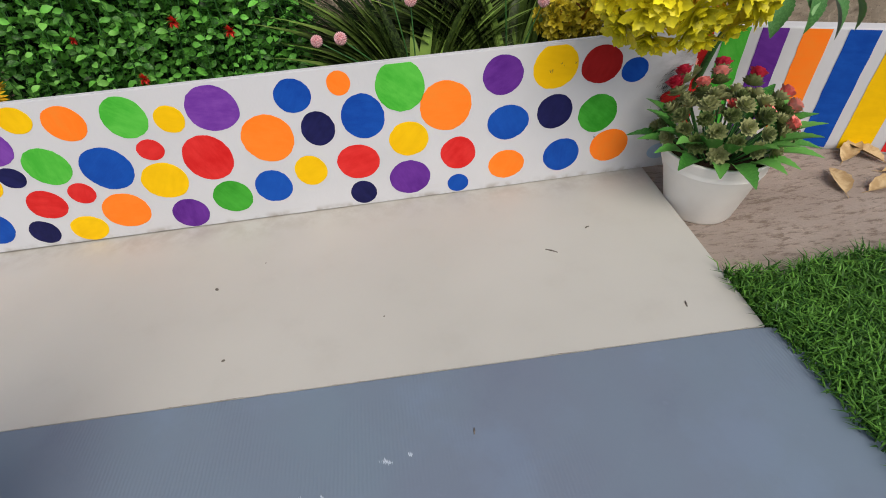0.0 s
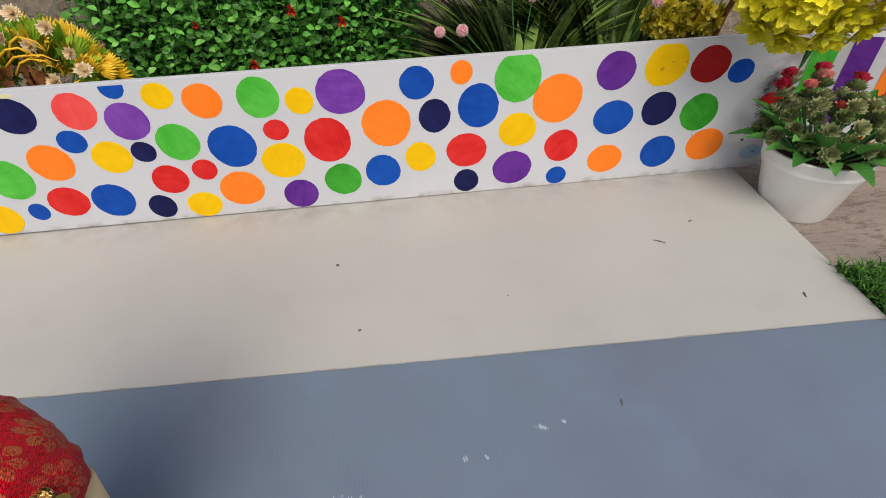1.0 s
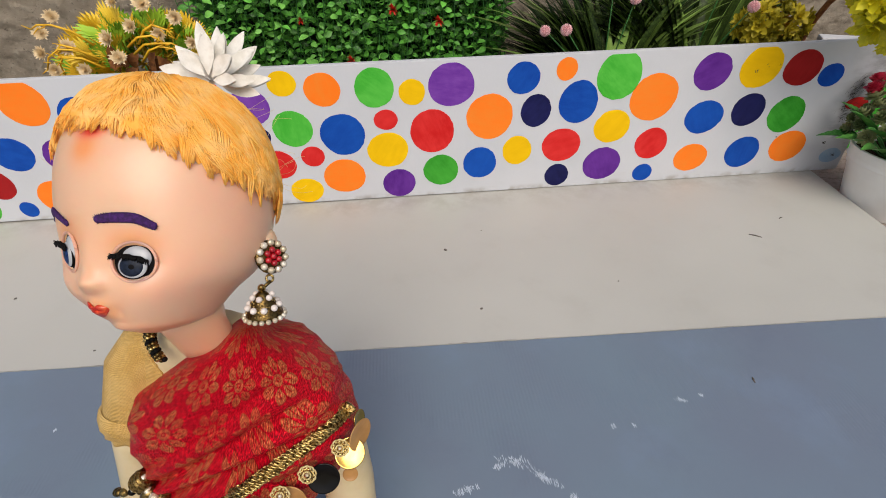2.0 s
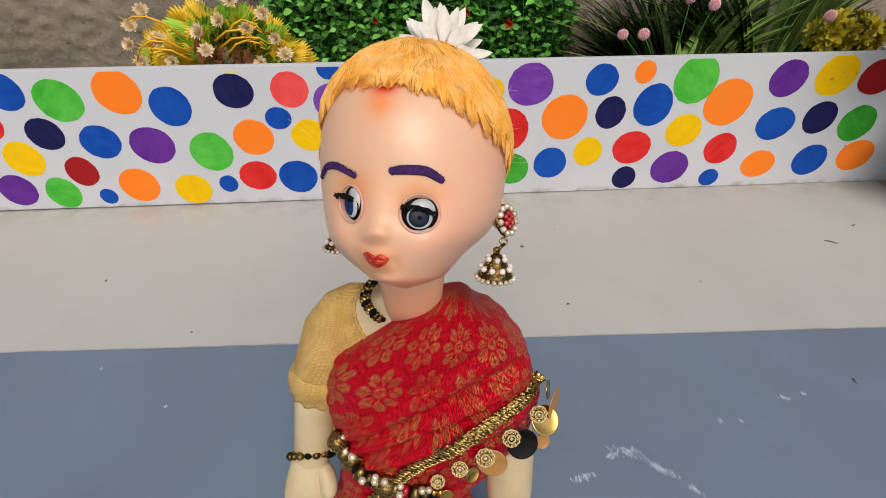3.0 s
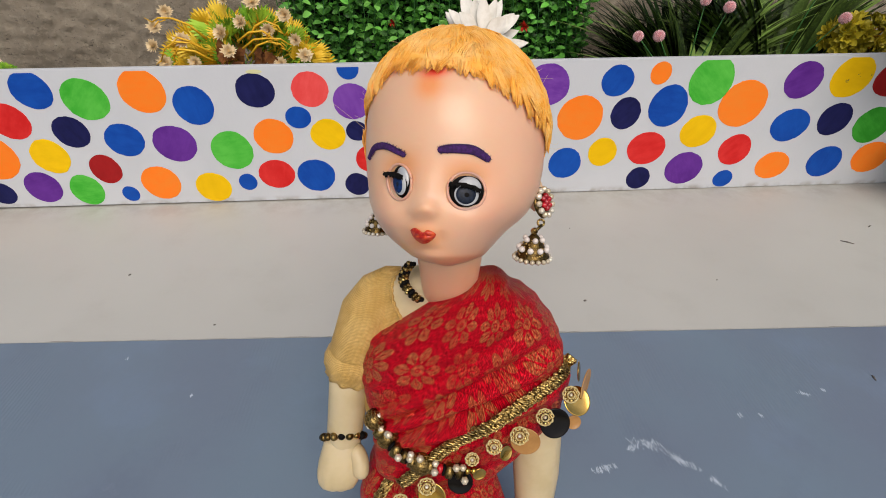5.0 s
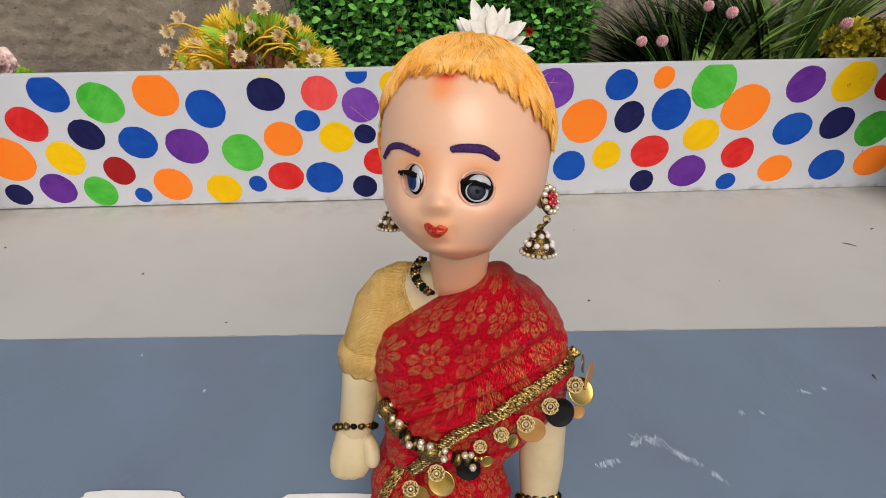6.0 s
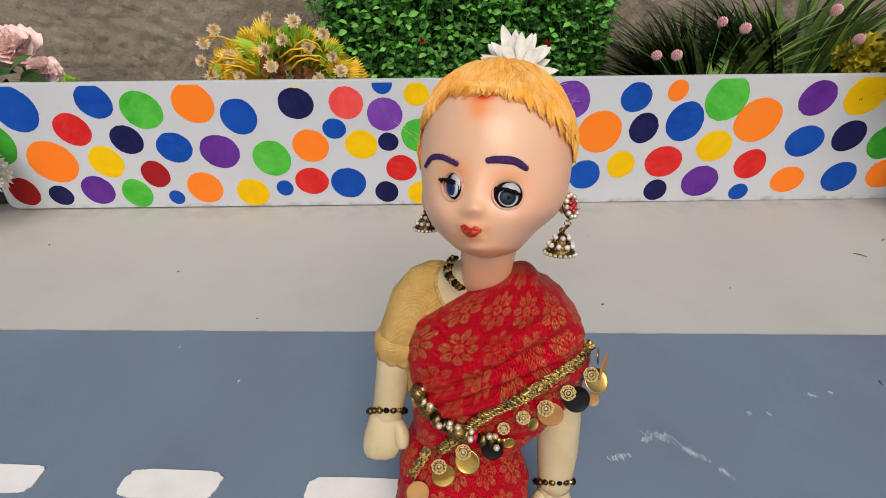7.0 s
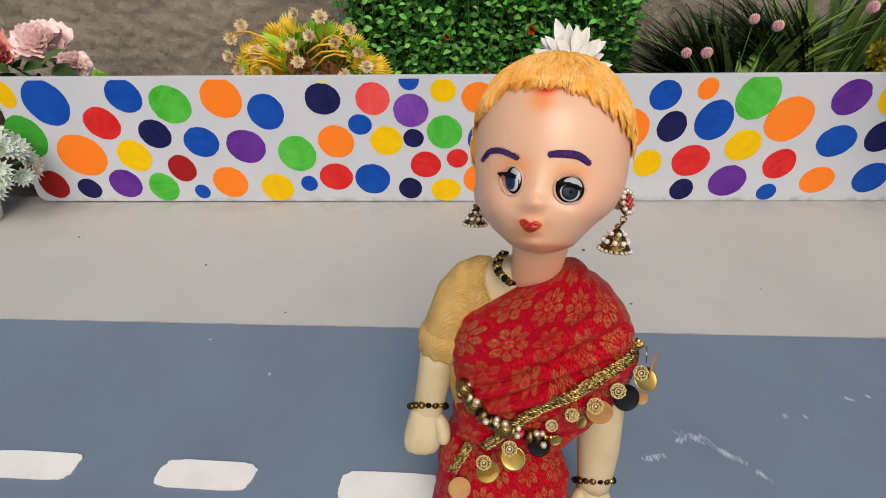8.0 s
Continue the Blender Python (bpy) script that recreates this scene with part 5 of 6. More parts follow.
def piece(name, me, m, parent, label=""):
    """One object on a shared mesh, placed in the world, under a thing at rest."""
    ob = new(name, me)
    ob.parent = parent
    ob.matrix_parent_inverse = Matrix.Translation(-parent.location)
    ob.matrix_basis = m
    if label:
        tagged(ob, label)
    return ob


def hedge():
    th = thing("hedge_panel", (0.03, 0.26, 0.05), "dense artificial hedge of small round green leaves", "hedge")
    # added sheet behind the leaves, near-black so its colour gives the gaps their shade
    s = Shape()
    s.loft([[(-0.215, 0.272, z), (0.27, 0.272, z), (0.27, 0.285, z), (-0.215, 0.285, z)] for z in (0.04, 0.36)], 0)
    under(part("gap_shade_sheet", s, HEDGE_DARK), th)
    one = Shape()
    one.leaf((0, 0, 0), (0, 1, 0), (0, 0, 1), 0.0135, 0.0086, 0, 0.30, 0.35, 6, 1.15)
    leaf_mesh = one.mesh("leaf", [HEDGE_LEAF_ONE])
    stems, leaves, singles = Shape(), Shape(), []
    for layer, (y0, step) in enumerate(((0.198, 0.0185), (0.218, 0.0150), (0.238, 0.0140), (0.256, 0.0130))):
        x = -0.225 + 0.004 * layer
        while x < 0.285:
            bottom, top = 0.035 + rp.uniform(0, 0.03), 0.36
            lean, ph, yy = rp.uniform(-0.07, 0.07), rp.uniform(0, 6), y0 + rp.uniform(-0.009, 0.009)
            edge = 0.012 * math.sin(9 * x + layer)
            pts, z, k = [], bottom, 0
            while z < top:
                p = Vector((x + lean * (z - 0.2) + 0.004 * math.sin(ph + z * 40), yy + edge + 0.005 * math.cos(ph + z * 31), z))
                pts.append(p)
                a = ph + k * 1.57 + rp.uniform(-0.4, 0.4)
                for sgn in (1, -1):
                    if rp.random() < 0.06 or noise.noise((p.x * 38, layer * 3, p.z * 38)) > (0.34 if layer < 2 else 0.6):
                        continue
                    way = Vector((sgn * math.cos(a) + rp.uniform(-0.3, 0.3), sgn * math.sin(a) * 0.8 - 0.35, rp.uniform(-0.3, 0.95)))
                    up = Vector((rp.uniform(-0.9, 0.9), rp.uniform(-1.0, 0.1), rp.uniform(0.1, 1.0)))
                    size = rp.uniform(0.7, 1.3)
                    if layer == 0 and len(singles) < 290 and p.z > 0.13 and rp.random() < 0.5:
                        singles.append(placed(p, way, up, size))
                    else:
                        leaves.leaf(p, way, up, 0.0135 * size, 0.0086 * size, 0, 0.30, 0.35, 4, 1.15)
                z += rp.uniform(0.0080, 0.0125)
                k += 1
            stems.tube(pts[::3], 0.0006, 0, 4)
            x += step * rp.uniform(0.8, 1.25)
    tagged(under(part("vine", stems, HEDGE_STEM), th), kind="stuff")
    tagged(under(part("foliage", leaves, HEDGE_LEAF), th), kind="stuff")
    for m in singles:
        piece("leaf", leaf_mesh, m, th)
    bloom = Shape()
    for k in range(26):
        a, b = rp.uniform(0, 6.28), rp.uniform(-0.2, 1)
        r = math.sqrt(max(0, 1 - b * b))
        bloom.leaf((0, 0, 0), (r * math.cos(a), b, r * math.sin(a)), (0, 0, 1), 0.0085, 0.0048, 0, 0.2, 0.4, 3)
    bm_ = bloom.mesh("bloom", [RED_BLOOM])
    for p in ((0.092, 0.182, 0.222), (0.162, 0.182, 0.203), (-0.048, 0.186, 0.211), (0.020, 0.184, 0.150)):
        piece("bloom", bm_, placed(p, (0, -1, 0.3), (0, 0, 1), 1.15 if p[0] > 0 else 0.8), th, "small red artificial bloom")


hedge()


def strap(i, length):
    """One long arching strap leaf along y: vertices and faces."""
    L, w, arch = length * rp.uniform(0.65, 1.1), 0.0190 * rp.uniform(0.5, 1.15), rp.uniform(0.25, 1.25)
    verts, faces, N = [], [], 14
    for k in range(N + 1):
        t = k / N
        y = L * (t - 0.22 * arch * t ** 2.2)
        z = -arch * L * 0.55 * t ** 2.2
        ww = 0.5 * w * (0.55 + 1.2 * t * (1 - t)) * (1 if t < 0.75 else max(0.05, (1 - t) / 0.25))
        tw = 0.3 * math.sin(3 * t + i)
        verts += [(-ww * math.cos(tw), y, z + ww * 0.35 - ww * math.sin(tw)), (0, y, z), (ww * math.cos(tw), y, z + ww * 0.35 + ww * math.sin(tw))]
    for k in range(N):
        a = 3 * k
        faces += [(a, a + 1, a + 4, a + 3), (a + 1, a + 2, a + 5, a + 4)]
    return verts, faces


STRAP_SHAPES = [strap(i, 0.245) for i in range(14)]
STRAPS = []
for verts, faces in STRAP_SHAPES:
    s = Shape()
    s.add(verts, faces)
    STRAPS.append(s.mesh("blade", [GRASS]))
ball = Shape()
ball.ball((0, 0, 0), 0.0062, 0, 12, 8)
for k in range(120):
    b = 1 - 2 * (k + 0.5) / 120
    a = k * 2.39996
    r = math.sqrt(1 - b * b)
    v = Vector((r * math.cos(a), r * math.sin(a), b))
    ball.tube([v * 0.0058, v * 0.0098], [0.0011, 0.0005], 0, 4)
BALL_MESH = ball.mesh("pompom", [PINK_BALL])


def strap_plant(base, count, spread, size, balls, label):
    th = thing("strap_leaf_plant", base, label, "plant", "strap leaf plants")
    c = Vector(base)
    for k in range(count):
        a = rp.uniform(0, 6.283)
        tilt = rp.uniform(0.0, 1.0) * spread
        lim = -0.12 if math.sin(a) < 0 else 0.3
        way = Vector((math.cos(a) * tilt, math.sin(a) * tilt * lim, 1.0))
        piece("blade", STRAPS[k % 14], placed(c + Vector((math.cos(a), math.sin(a) * 0.6, 0)) * rp.uniform(0, 0.042), way, -Vector((math.cos(a), math.sin(a) * lim, -0.6)), size * rp.uniform(0.75, 1.25)), th)
    # extra inner blades, coloured dark to stand for shade between the outer ones
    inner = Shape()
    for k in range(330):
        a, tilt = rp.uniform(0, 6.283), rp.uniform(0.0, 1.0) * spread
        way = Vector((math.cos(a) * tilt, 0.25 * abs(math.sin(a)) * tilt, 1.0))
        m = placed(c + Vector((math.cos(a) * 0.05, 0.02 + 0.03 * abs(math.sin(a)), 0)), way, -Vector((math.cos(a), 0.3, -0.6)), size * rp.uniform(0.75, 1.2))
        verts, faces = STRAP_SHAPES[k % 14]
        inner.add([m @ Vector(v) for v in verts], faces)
    tagged(under(part("shaded_inner_foliage", inner, GRASS_SHADED), th), kind="stuff")
    for p in balls:
        s = Shape()
        q = Vector(p)
        s.tube([c, c.lerp(q, 0.5) + Vector((0, 0, 0.03)), q], [0.0012, 0.001, 0.0008], 0, 5)
        stem = under(part("flower_stem", s, HEDGE_STEM), th)
        piece("pompom", BALL_MESH, Matrix.Translation(q) @ Matrix.Scale(rp.uniform(0.65, 0.85), 4), stem, "spiky pink artificial flower head")


strap_plant((0.418, 0.125, 0.045), 290, 0.20, 0.88, ((0.294, 0.05, 0.213), (0.323, 0.05, 0.213), (0.4135, 0.055, 0.247), (0.392, 0.08, 0.252)), "dark green strap-leaved plant with pink pompom flowers")
strap_plant((0.556, 0.13, 0.045), 290, 0.25, 1.0, ((0.529, 0.05, 0.270), (0.579, 0.05, 0.232)), "dark green strap-leaved plant with few pink flowers")


def frond_mesh(name, mat, fingers, length, width, arch):
    """A hand of narrow toothed fingers."""
    s = Shape()
    for k in range(fingers):
        t = (k + 0.5) / fingers
        a = (t - 0.5) * 1.9
        s.leaf((0, 0.1 * length, 0), (math.sin(a), math.cos(a), 0.12 * math.cos(3 * a)), (0, 0, 1), length * (1 - 0.35 * abs(a)), width, 0, arch, 0.35, 6, 0.7, 0.35)
    s.tube([(0, -0.4 * length, -0.1 * length), (0, 0, 0), (0, 0.15 * length, 0)], 0.0011, 0, 5)
    return s.mesh(name, [mat])


FR_G = [frond_mesh("frond", FROND_GREEN, n, 0.026, 0.0052, c) for n, c in ((7, 0.15), (9, 0.3), (8, 0.05))]
FR_Y = [frond_mesh("yellow_frond", FROND_YELLOW, n, 0.023, 0.0036, c) for n, c in ((8, 0.2), (10, 0.35))]
s = Shape()
for k in range(64):
    a, b = k * 2.39996, 0.05 + 0.9 * k / 64
    r = math.sqrt(1 - b * b)
    s.leaf((0, 0, 0), (r * math.cos(a), b, r * math.sin(a)), (0, 1, 0), 0.0135 * (1 - 0.3 * b) * rp.uniform(0.75, 1.15), 0.0034, 0, -0.12, 0.3, 5, 1.2)
CREAM_MESH = s.mesh("cream_flower", [CREAM])


def yellow_plant():
    c = Vector((-0.27, 0.14, 0.045))
    th = thing("yellow_fern_plant", c, "artificial plant of yellow-green fronds with cream flowers", "plant")
    s = Shape()
    for k in range(9):
        q = c + Vector((rp.uniform(-0.07, 0.07), rp.uniform(-0.03, 0.03), rp.uniform(0.10, 0.15)))
        s.tube([c + Vector((rp.uniform(-0.02, 0.02), 0, 0)), c.lerp(q, 0.5) + Vector((0, 0, 0.02)), q], [0.0022, 0.0018, 0.0012], 0, 6)
    tagged(under(part("stem", s, HEDGE_STEM), th), kind="stuff")
    for k in range(520):
        a, b = rp.uniform(0, 6.283), rp.uniform(0.0, 1.0)
        e = Vector((math.cos(a) * math.sqrt(1 - b * b), math.sin(a) * math.sqrt(1 - b * b) * 0.6, b))
        p = c + Vector((0, 0, 0.112)) + Vector((e.x * 0.096, e.y * 0.075, e.z * 0.066)) * rp.uniform(0.72, 1.06)
        if abs(p.x + 0.245) < 0.03 and p.y < 0.14 and p.z < 0.215:
            continue
        m = placed(p, e + Vector((rp.uniform(-0.5, 0.5), -0.15, rp.uniform(-0.4, 0.6))), (rp.uniform(-1, 1), rp.uniform(-1, 0.2), rp.uniform(-0.6, 0.9)), rp.uniform(0.7, 1.25))
        if k > 400:
            p.x += 0.012 * math.copysign(1, e.x)
            piece("yellow_frond", FR_Y[k % 2], placed(p, e + Vector((rp.uniform(-0.6, 0.6), -0.3, rp.uniform(-0.3, 0.6))), (rp.uniform(-1, 1), -1, rp.uniform(-0.5, 0.8)), rp.uniform(0.9, 1.3)), th)
        elif rp.random() < (0.62 if -0.325 < p.x < -0.185 else 0.14):
            piece("frond", FR_G[k % 3], m, th)
        else:
            piece("yellow_frond", FR_Y[k % 2], m, th)
    for p in ((-0.395, 0.12, 0.228), (-0.400, 0.11, 0.205), (-0.385, 0.10, 0.185), (-0.376, 0.13, 0.246), (-0.335, 0.075, 0.218), (-0.325, 0.075, 0.190), (-0.251, 0.10, 0.236), (-0.205, 0.08, 0.229), (-0.180, 0.09, 0.246),
              (-0.172, 0.10, 0.212), (-0.195, 0.075, 0.185), (-0.160, 0.09, 0.192), (-0.28, 0.13, 0.262), (-0.235, 0.12, 0.258), (-0.272, 0.07, 0.228), (-0.268, 0.068, 0.205)):
        p = (-0.275 + (p[0] + 0.275) * 0.9, p[1], p[2] - 0.006)
        piece("cream_flower", CREAM_MESH, placed(p, (rp.uniform(-0.6, 0.6), -1, rp.uniform(0.1, 0.7)), (0, 0, 1), rp.uniform(0.75, 1.0)), th, "cream petalled artificial flower")
    for k in range(8):
        s = Shape()
        side = -1 if k < 4 else 1
        p0 = Vector((-0.275 + 0.025 * side + rp.uniform(-0.01, 0.01), 0.075, 0.195 + rp.uniform(-0.01, 0.02)))
        p1 = p0 + Vector((side * rp.uniform(0.02, 0.04), -0.012, rp.uniform(0.012, 0.03)))
        p2 = p1 + Vector((side * rp.uniform(0.01, 0.03), 0.004, rp.uniform(-0.028, 0.005)))
        s.tube([p0, p0.lerp(p1, 0.5) + Vector((0, 0, 0.005)), p1, p1.lerp(p2, 0.5) + Vector((side * 0.004, 0, 0.003)), p2], [0.0017, 0.0016, 0.0014, 0.0012, 0.0008], 0, 6)
        for j in range(4):
            q = p1.lerp(p2, j / 3)
            s.tube([q, q + Vector((side * 0.007, -0.003, rp.uniform(-0.008, 0.008)))], [0.0010, 0.0004], 0, 4)
        under(part("curled_stem", s, YELLOW_STEM), th)
    for k in range(16):
        s = Shape()
        p = Vector((-0.245 + rp.uniform(-0.045, 0.04), 0.085 + rp.uniform(-0.01, 0.02), 0.166 + rp.uniform(0, 0.022)))
        s.leaf(p, (rp.uniform(-0.9, 0.9), rp.uniform(-0.7, -0.1), rp.uniform(0.3, 1.0)), (rp.uniform(-0.6, 0.6), -1, 0.3), rp.uniform(0.016, 0.028), 0.013, 0, rp.uniform(-0.3, 0.5), 0.5, 9, 0.8, 0.3)
        under(part("dried_leaf", s, BROWN_LEAF, None, "dried brown serrated leaf"), th)


yellow_plant()


def petal_mesh(name, mat, length, width, ruffle):
    s, n, m = Shape(), 24, 12
    rows = []
    for i in range(m + 1):
        t = i / m
        w = width * 0.5 * (0.25 + 0.95 * math.sin(math.pi * min(1, t * 0.62 + 0.05)))
        rows.append([((2 * j / n - 1) * w, length * t * (1 - 0.10 * (2 * j / n - 1) ** 2) + ruffle * 0.5 * t ** 3 * math.sin(j * 0.9), 0.25 * length * t * t - 0.2 * w * (2 * j / n - 1) ** 2 + ruffle * t ** 3 * math.sin(j * 0.8 + 1)) for j in range(n + 1)])
    s.loft(rows, 0, (False, False), closed=False)
    return s.mesh(name, [mat])


CORAL_PETAL = simple("coral_pink_petal", "e08f80", "efb3a6", 0.6, 120, 0.3)
PINK = [petal_mesh("petal", m, L0, w, r) for m in (PINK_PETAL, CORAL_PETAL) for L0, w, r in ((0.046, 0.050, 0.0022), (0.040, 0.044, 0.0028))]
s = Shape()
s.leaf((0, 0, 0), (0, 1, 0), (0, 0, 1), 0.045, 0.022, 0, 0.25, 0.3, 8)
DARK_MESH = s.mesh("leaf", [DARK_LEAF])


def pink_plant():
    th = thing("pink_peony_plant", (-0.70, 0.15, 0.045), "pale pink artificial peonies with dark green leaves", "plant")
    for f, (c, face, big, hue) in enumerate((((-0.668, 0.105, 0.214), (0.12, -0.50, 0.86), 0.9, 0), ((-0.735, 0.090, 0.204), (-0.1, -0.75, 0.65), 0.85, 2), ((-0.626, 0.095, 0.190), (0.5, -0.8, 0.2), 0.5, 0))):
        for ring, (cnt, lift, size) in enumerate(((9, 0.10, 1.0), (8, 0.40, 0.86), (7, 0.85, 0.68), (5, 1.7, 0.50))):
            for k in range(cnt):
                a = 2 * math.pi * (k + 0.5 * ring) / cnt + f + rp.uniform(-0.12, 0.12)
                n = Vector(face).normalized()
                x = n.cross(Vector((0, 0, 1))).normalized()
                y = n.cross(x)
                out = (math.cos(a) * x + math.sin(a) * y)
                piece("petal", PINK[(k + ring) % 2 + hue], placed(Vector(c) + n * 0.005 * ring, out + n * (lift + rp.uniform(-0.1, 0.15)), n, big * size * rp.uniform(0.85, 1.12)), th)
        s = Shape()
        s.tube([(-0.70, 0.15, 0.045), Vector(c).lerp(Vector((-0.70, 0.17, 0.1)), 0.4), c], 0.0022, 0, 6)
        under(part("stem", s, HEDGE_STEM), th)
    for p, w in (((-0.70, 0.10, 0.175), (0.5, -0.5, 0.5)), ((-0.69, 0.09, 0.172), (0.9, -0.3, 0.35)), ((-0.71, 0.09, 0.170), (-0.4, -0.5, 0.5)), ((-0.655, 0.09, 0.178), (0.7, -0.2, 0.6)), ((-0.645, 0.09, 0.170), (1, -0.3, 0.1)),
                 ((-0.70, 0.08, 0.162), (0.1, -0.7, 0.5)), ((-0.73, 0.09, 0.160), (-0.7, -0.5, 0.4)), ((-0.67, 0.085, 0.155), (0.4, -0.6, 0.6)), ((-0.66, 0.10, 0.16), (0.9, -0.2, 0.7)), ((-0.76, 0.09, 0.155), (-0.2, -0.6, 0.7))):
        piece("leaf", DARK_MESH, placed(Vector(p) + Vector((0.018, -0.040, 0.022)), w, (0, -0.5, 0.9), rp.uniform(0.8, 1.1)), th)
    for k in range(5):
        s = Shape()
        p = Vector((-0.640 + 0.012 * k, 0.10, 0.135))
        w = Vector((0.75 - 0.1 * k, -0.3, 0.65 + 0.1 * k)).normalized()
        L0 = 0.075 - 0.006 * k
        s.tube([p, p + w * L0], [0.001, 0.0004], 0, 4)
        for j in range(16):
            q = p + w * L0 * (0.15 + 0.85 * j / 16)
            for sg in (-1, 1):
                s.leaf(q, w * 0.5 + sg * w.cross(Vector((0, -1, 0.4))).normalized(), (0, -1, 0.4), 0.014 * (1 - 0.6 * j / 16), 0.0026, 0, 0.1, 0.2, 3)
        under(part("fern_frond", s, FROND_GREEN), th)
    s = Shape()
    s.loft([[(-0.70 + r * math.cos(a), 0.15 + r * 0.9 * math.sin(a), z) for a in (2 * math.pi * k / 28 for k in range(28))] for z, r in ((0.045, 0.045), (0.10, 0.055), (0.138, 0.062), (0.140, 0.058), (0.125, 0.055))], 0)
    under(part("pot", s, HEDGE_DARK, None, "dark plastic pot"), th)


pink_plant()


def pot_mesh(r0, r1, h, lip, wall=0.003):
    """A tapered plastic pot with a stepped collar and an open mouth."""
    prof = [(0.0, 0.0), (r0 * 0.96, 0.0), (r0, 0.003), (r0 + (r1 - r0) * 0.62, h * 0.66), (r0 + (r1 - r0) * 0.66 + 0.0012, h * 0.69), (r1 * 0.985, h - 0.004), (r1, h - 0.002), (r1, h), (r1 - wall, h), (r1 - wall, h - 0.02)]
    s = Shape()
    s.loft([[(r * math.cos(a), r * math.sin(a), z) for a in (2 * math.pi * k / 48 for k in range(48))] for r, z in prof[1:]], 0, (True, False))
    return s


def soil_disc(r, z):
    s = Shape()
    rows = [[(q * r * math.cos(a), q * r * math.sin(a), z + 0.003 * noise.noise((q * 5 * math.cos(a), q * 5 * math.sin(a), 1))) for a in (2 * math.pi * k / 32 for k in range(32))] for q in (1.0, 0.75, 0.5, 0.25, 0.02)]
    s.loft(rows, 0, (False, True))
    return s


# frosted white flowers in a white pot beside the board's end
def frosted():
    c = Vector((-0.760, -0.060, 0.0))
    pot = thing("flower_pot", c, "small white plastic flower pot on the slab", "pot", "white pots")
    part("pot_body", pot_mesh(0.034, 0.052, 0.075, 0.01), POT_WHITE, pot)
    part("soil", soil_disc(0.046, 0.058), SOIL, pot)
    th = thing("frosted_plant", c + Vector((0, 0, 0.058)), "frosted white and pale green artificial flowers", "plant")
    s = Shape()
    for k in range(14):
        a = 2 * math.pi * k / 14
        for r, w in ((1.0, 0.25), (0.7, 0.8)):
            s.leaf((0, 0, 0), (math.cos(a + w), w, math.sin(a + w)), (0, 1, 0), 0.019 * r, 0.0052, 0, -0.1, 0.3, 5, 0.9, 0.3)
    me = s.mesh("flower_head", [FROST])
    for k in range(36):
        a, b = rp.uniform(0, 6.283), rp.uniform(-0.5, 1)
        e = Vector((math.cos(a) * math.sqrt(1 - b * b), math.sin(a) * math.sqrt(1 - b * b), b))
        p = c + Vector((0.020, 0, 0.092)) + Vector((e.x * 0.098, e.y * 0.052, e.z * 0.062))
        t = Shape()
        t.tube([c + Vector((0, 0, 0.056)), p], [0.0014, 0.0009], 0, 5)
        stem = under(part("stem", t, HEDGE_STEM), th)
        piece("flower_head", me, placed(p, e + Vector((0, -0.3, 0.1)), (0, 0, 1), rp.uniform(0.85, 1.15)), stem)


frosted()


# ---- the corner past the board's end: rose pot, yellow shrub, big-leaved plant ----
def rose_mesh(mat):
    s = Shape()
    for ring, (cnt, lift, size) in enumerate(((5, 0.8, 1.0), (5, 1.5, 0.85), (4, 2.8, 0.7), (3, 6.0, 0.55))):
        for k in range(cnt):
            a = 2 * math.pi * (k + 0.5 * ring) / cnt
            way = Vector((math.cos(a), lift, math.sin(a))).normalized()
            n = Vector((-math.sin(a), 0, math.cos(a)))
            rows = []
            for i in range(5):
                t = i / 4
                w = 0.0062 * size * math.sin(math.pi * min(1, 0.15 + 0.7 * t))
                rows.append([way * 0.0095 * size * t + n * w * (j - 2) / 2 + Vector((0, 0.0012 * ring + 0.0016 * t * t, 0)) + Vector((math.cos(a), 0, math.sin(a))) * (0.0018 * t ** 3 - 0.0004 * (j - 2) ** 2) for j in range(5)])
            s.loft(rows, 0, (False, False), closed=False)
    return s.mesh("rose", [mat])


def rosette_mesh():
    s = Shape()
    for ring, (cnt, lift, size) in enumerate(((11, 0.15, 1.0), (10, 0.5, 0.92), (9, 1.0, 0.8), (7, 2.0, 0.66), (5, 4.0, 0.5))):
        for k in range(cnt):
            a = 2 * math.pi * (k + 0.5 * (ring % 2)) / cnt
            way = Vector((math.cos(a), lift, math.sin(a))).normalized()
            s.leaf(way * 0.001 + Vector((0, 0.0020 * ring, 0)), way, (0, 1, 0), 0.0155 * size, 0.0078 * size, 0, -0.30, 0.5, 5, 1.15)
    return s.mesh("rosette", [ROSETTE])


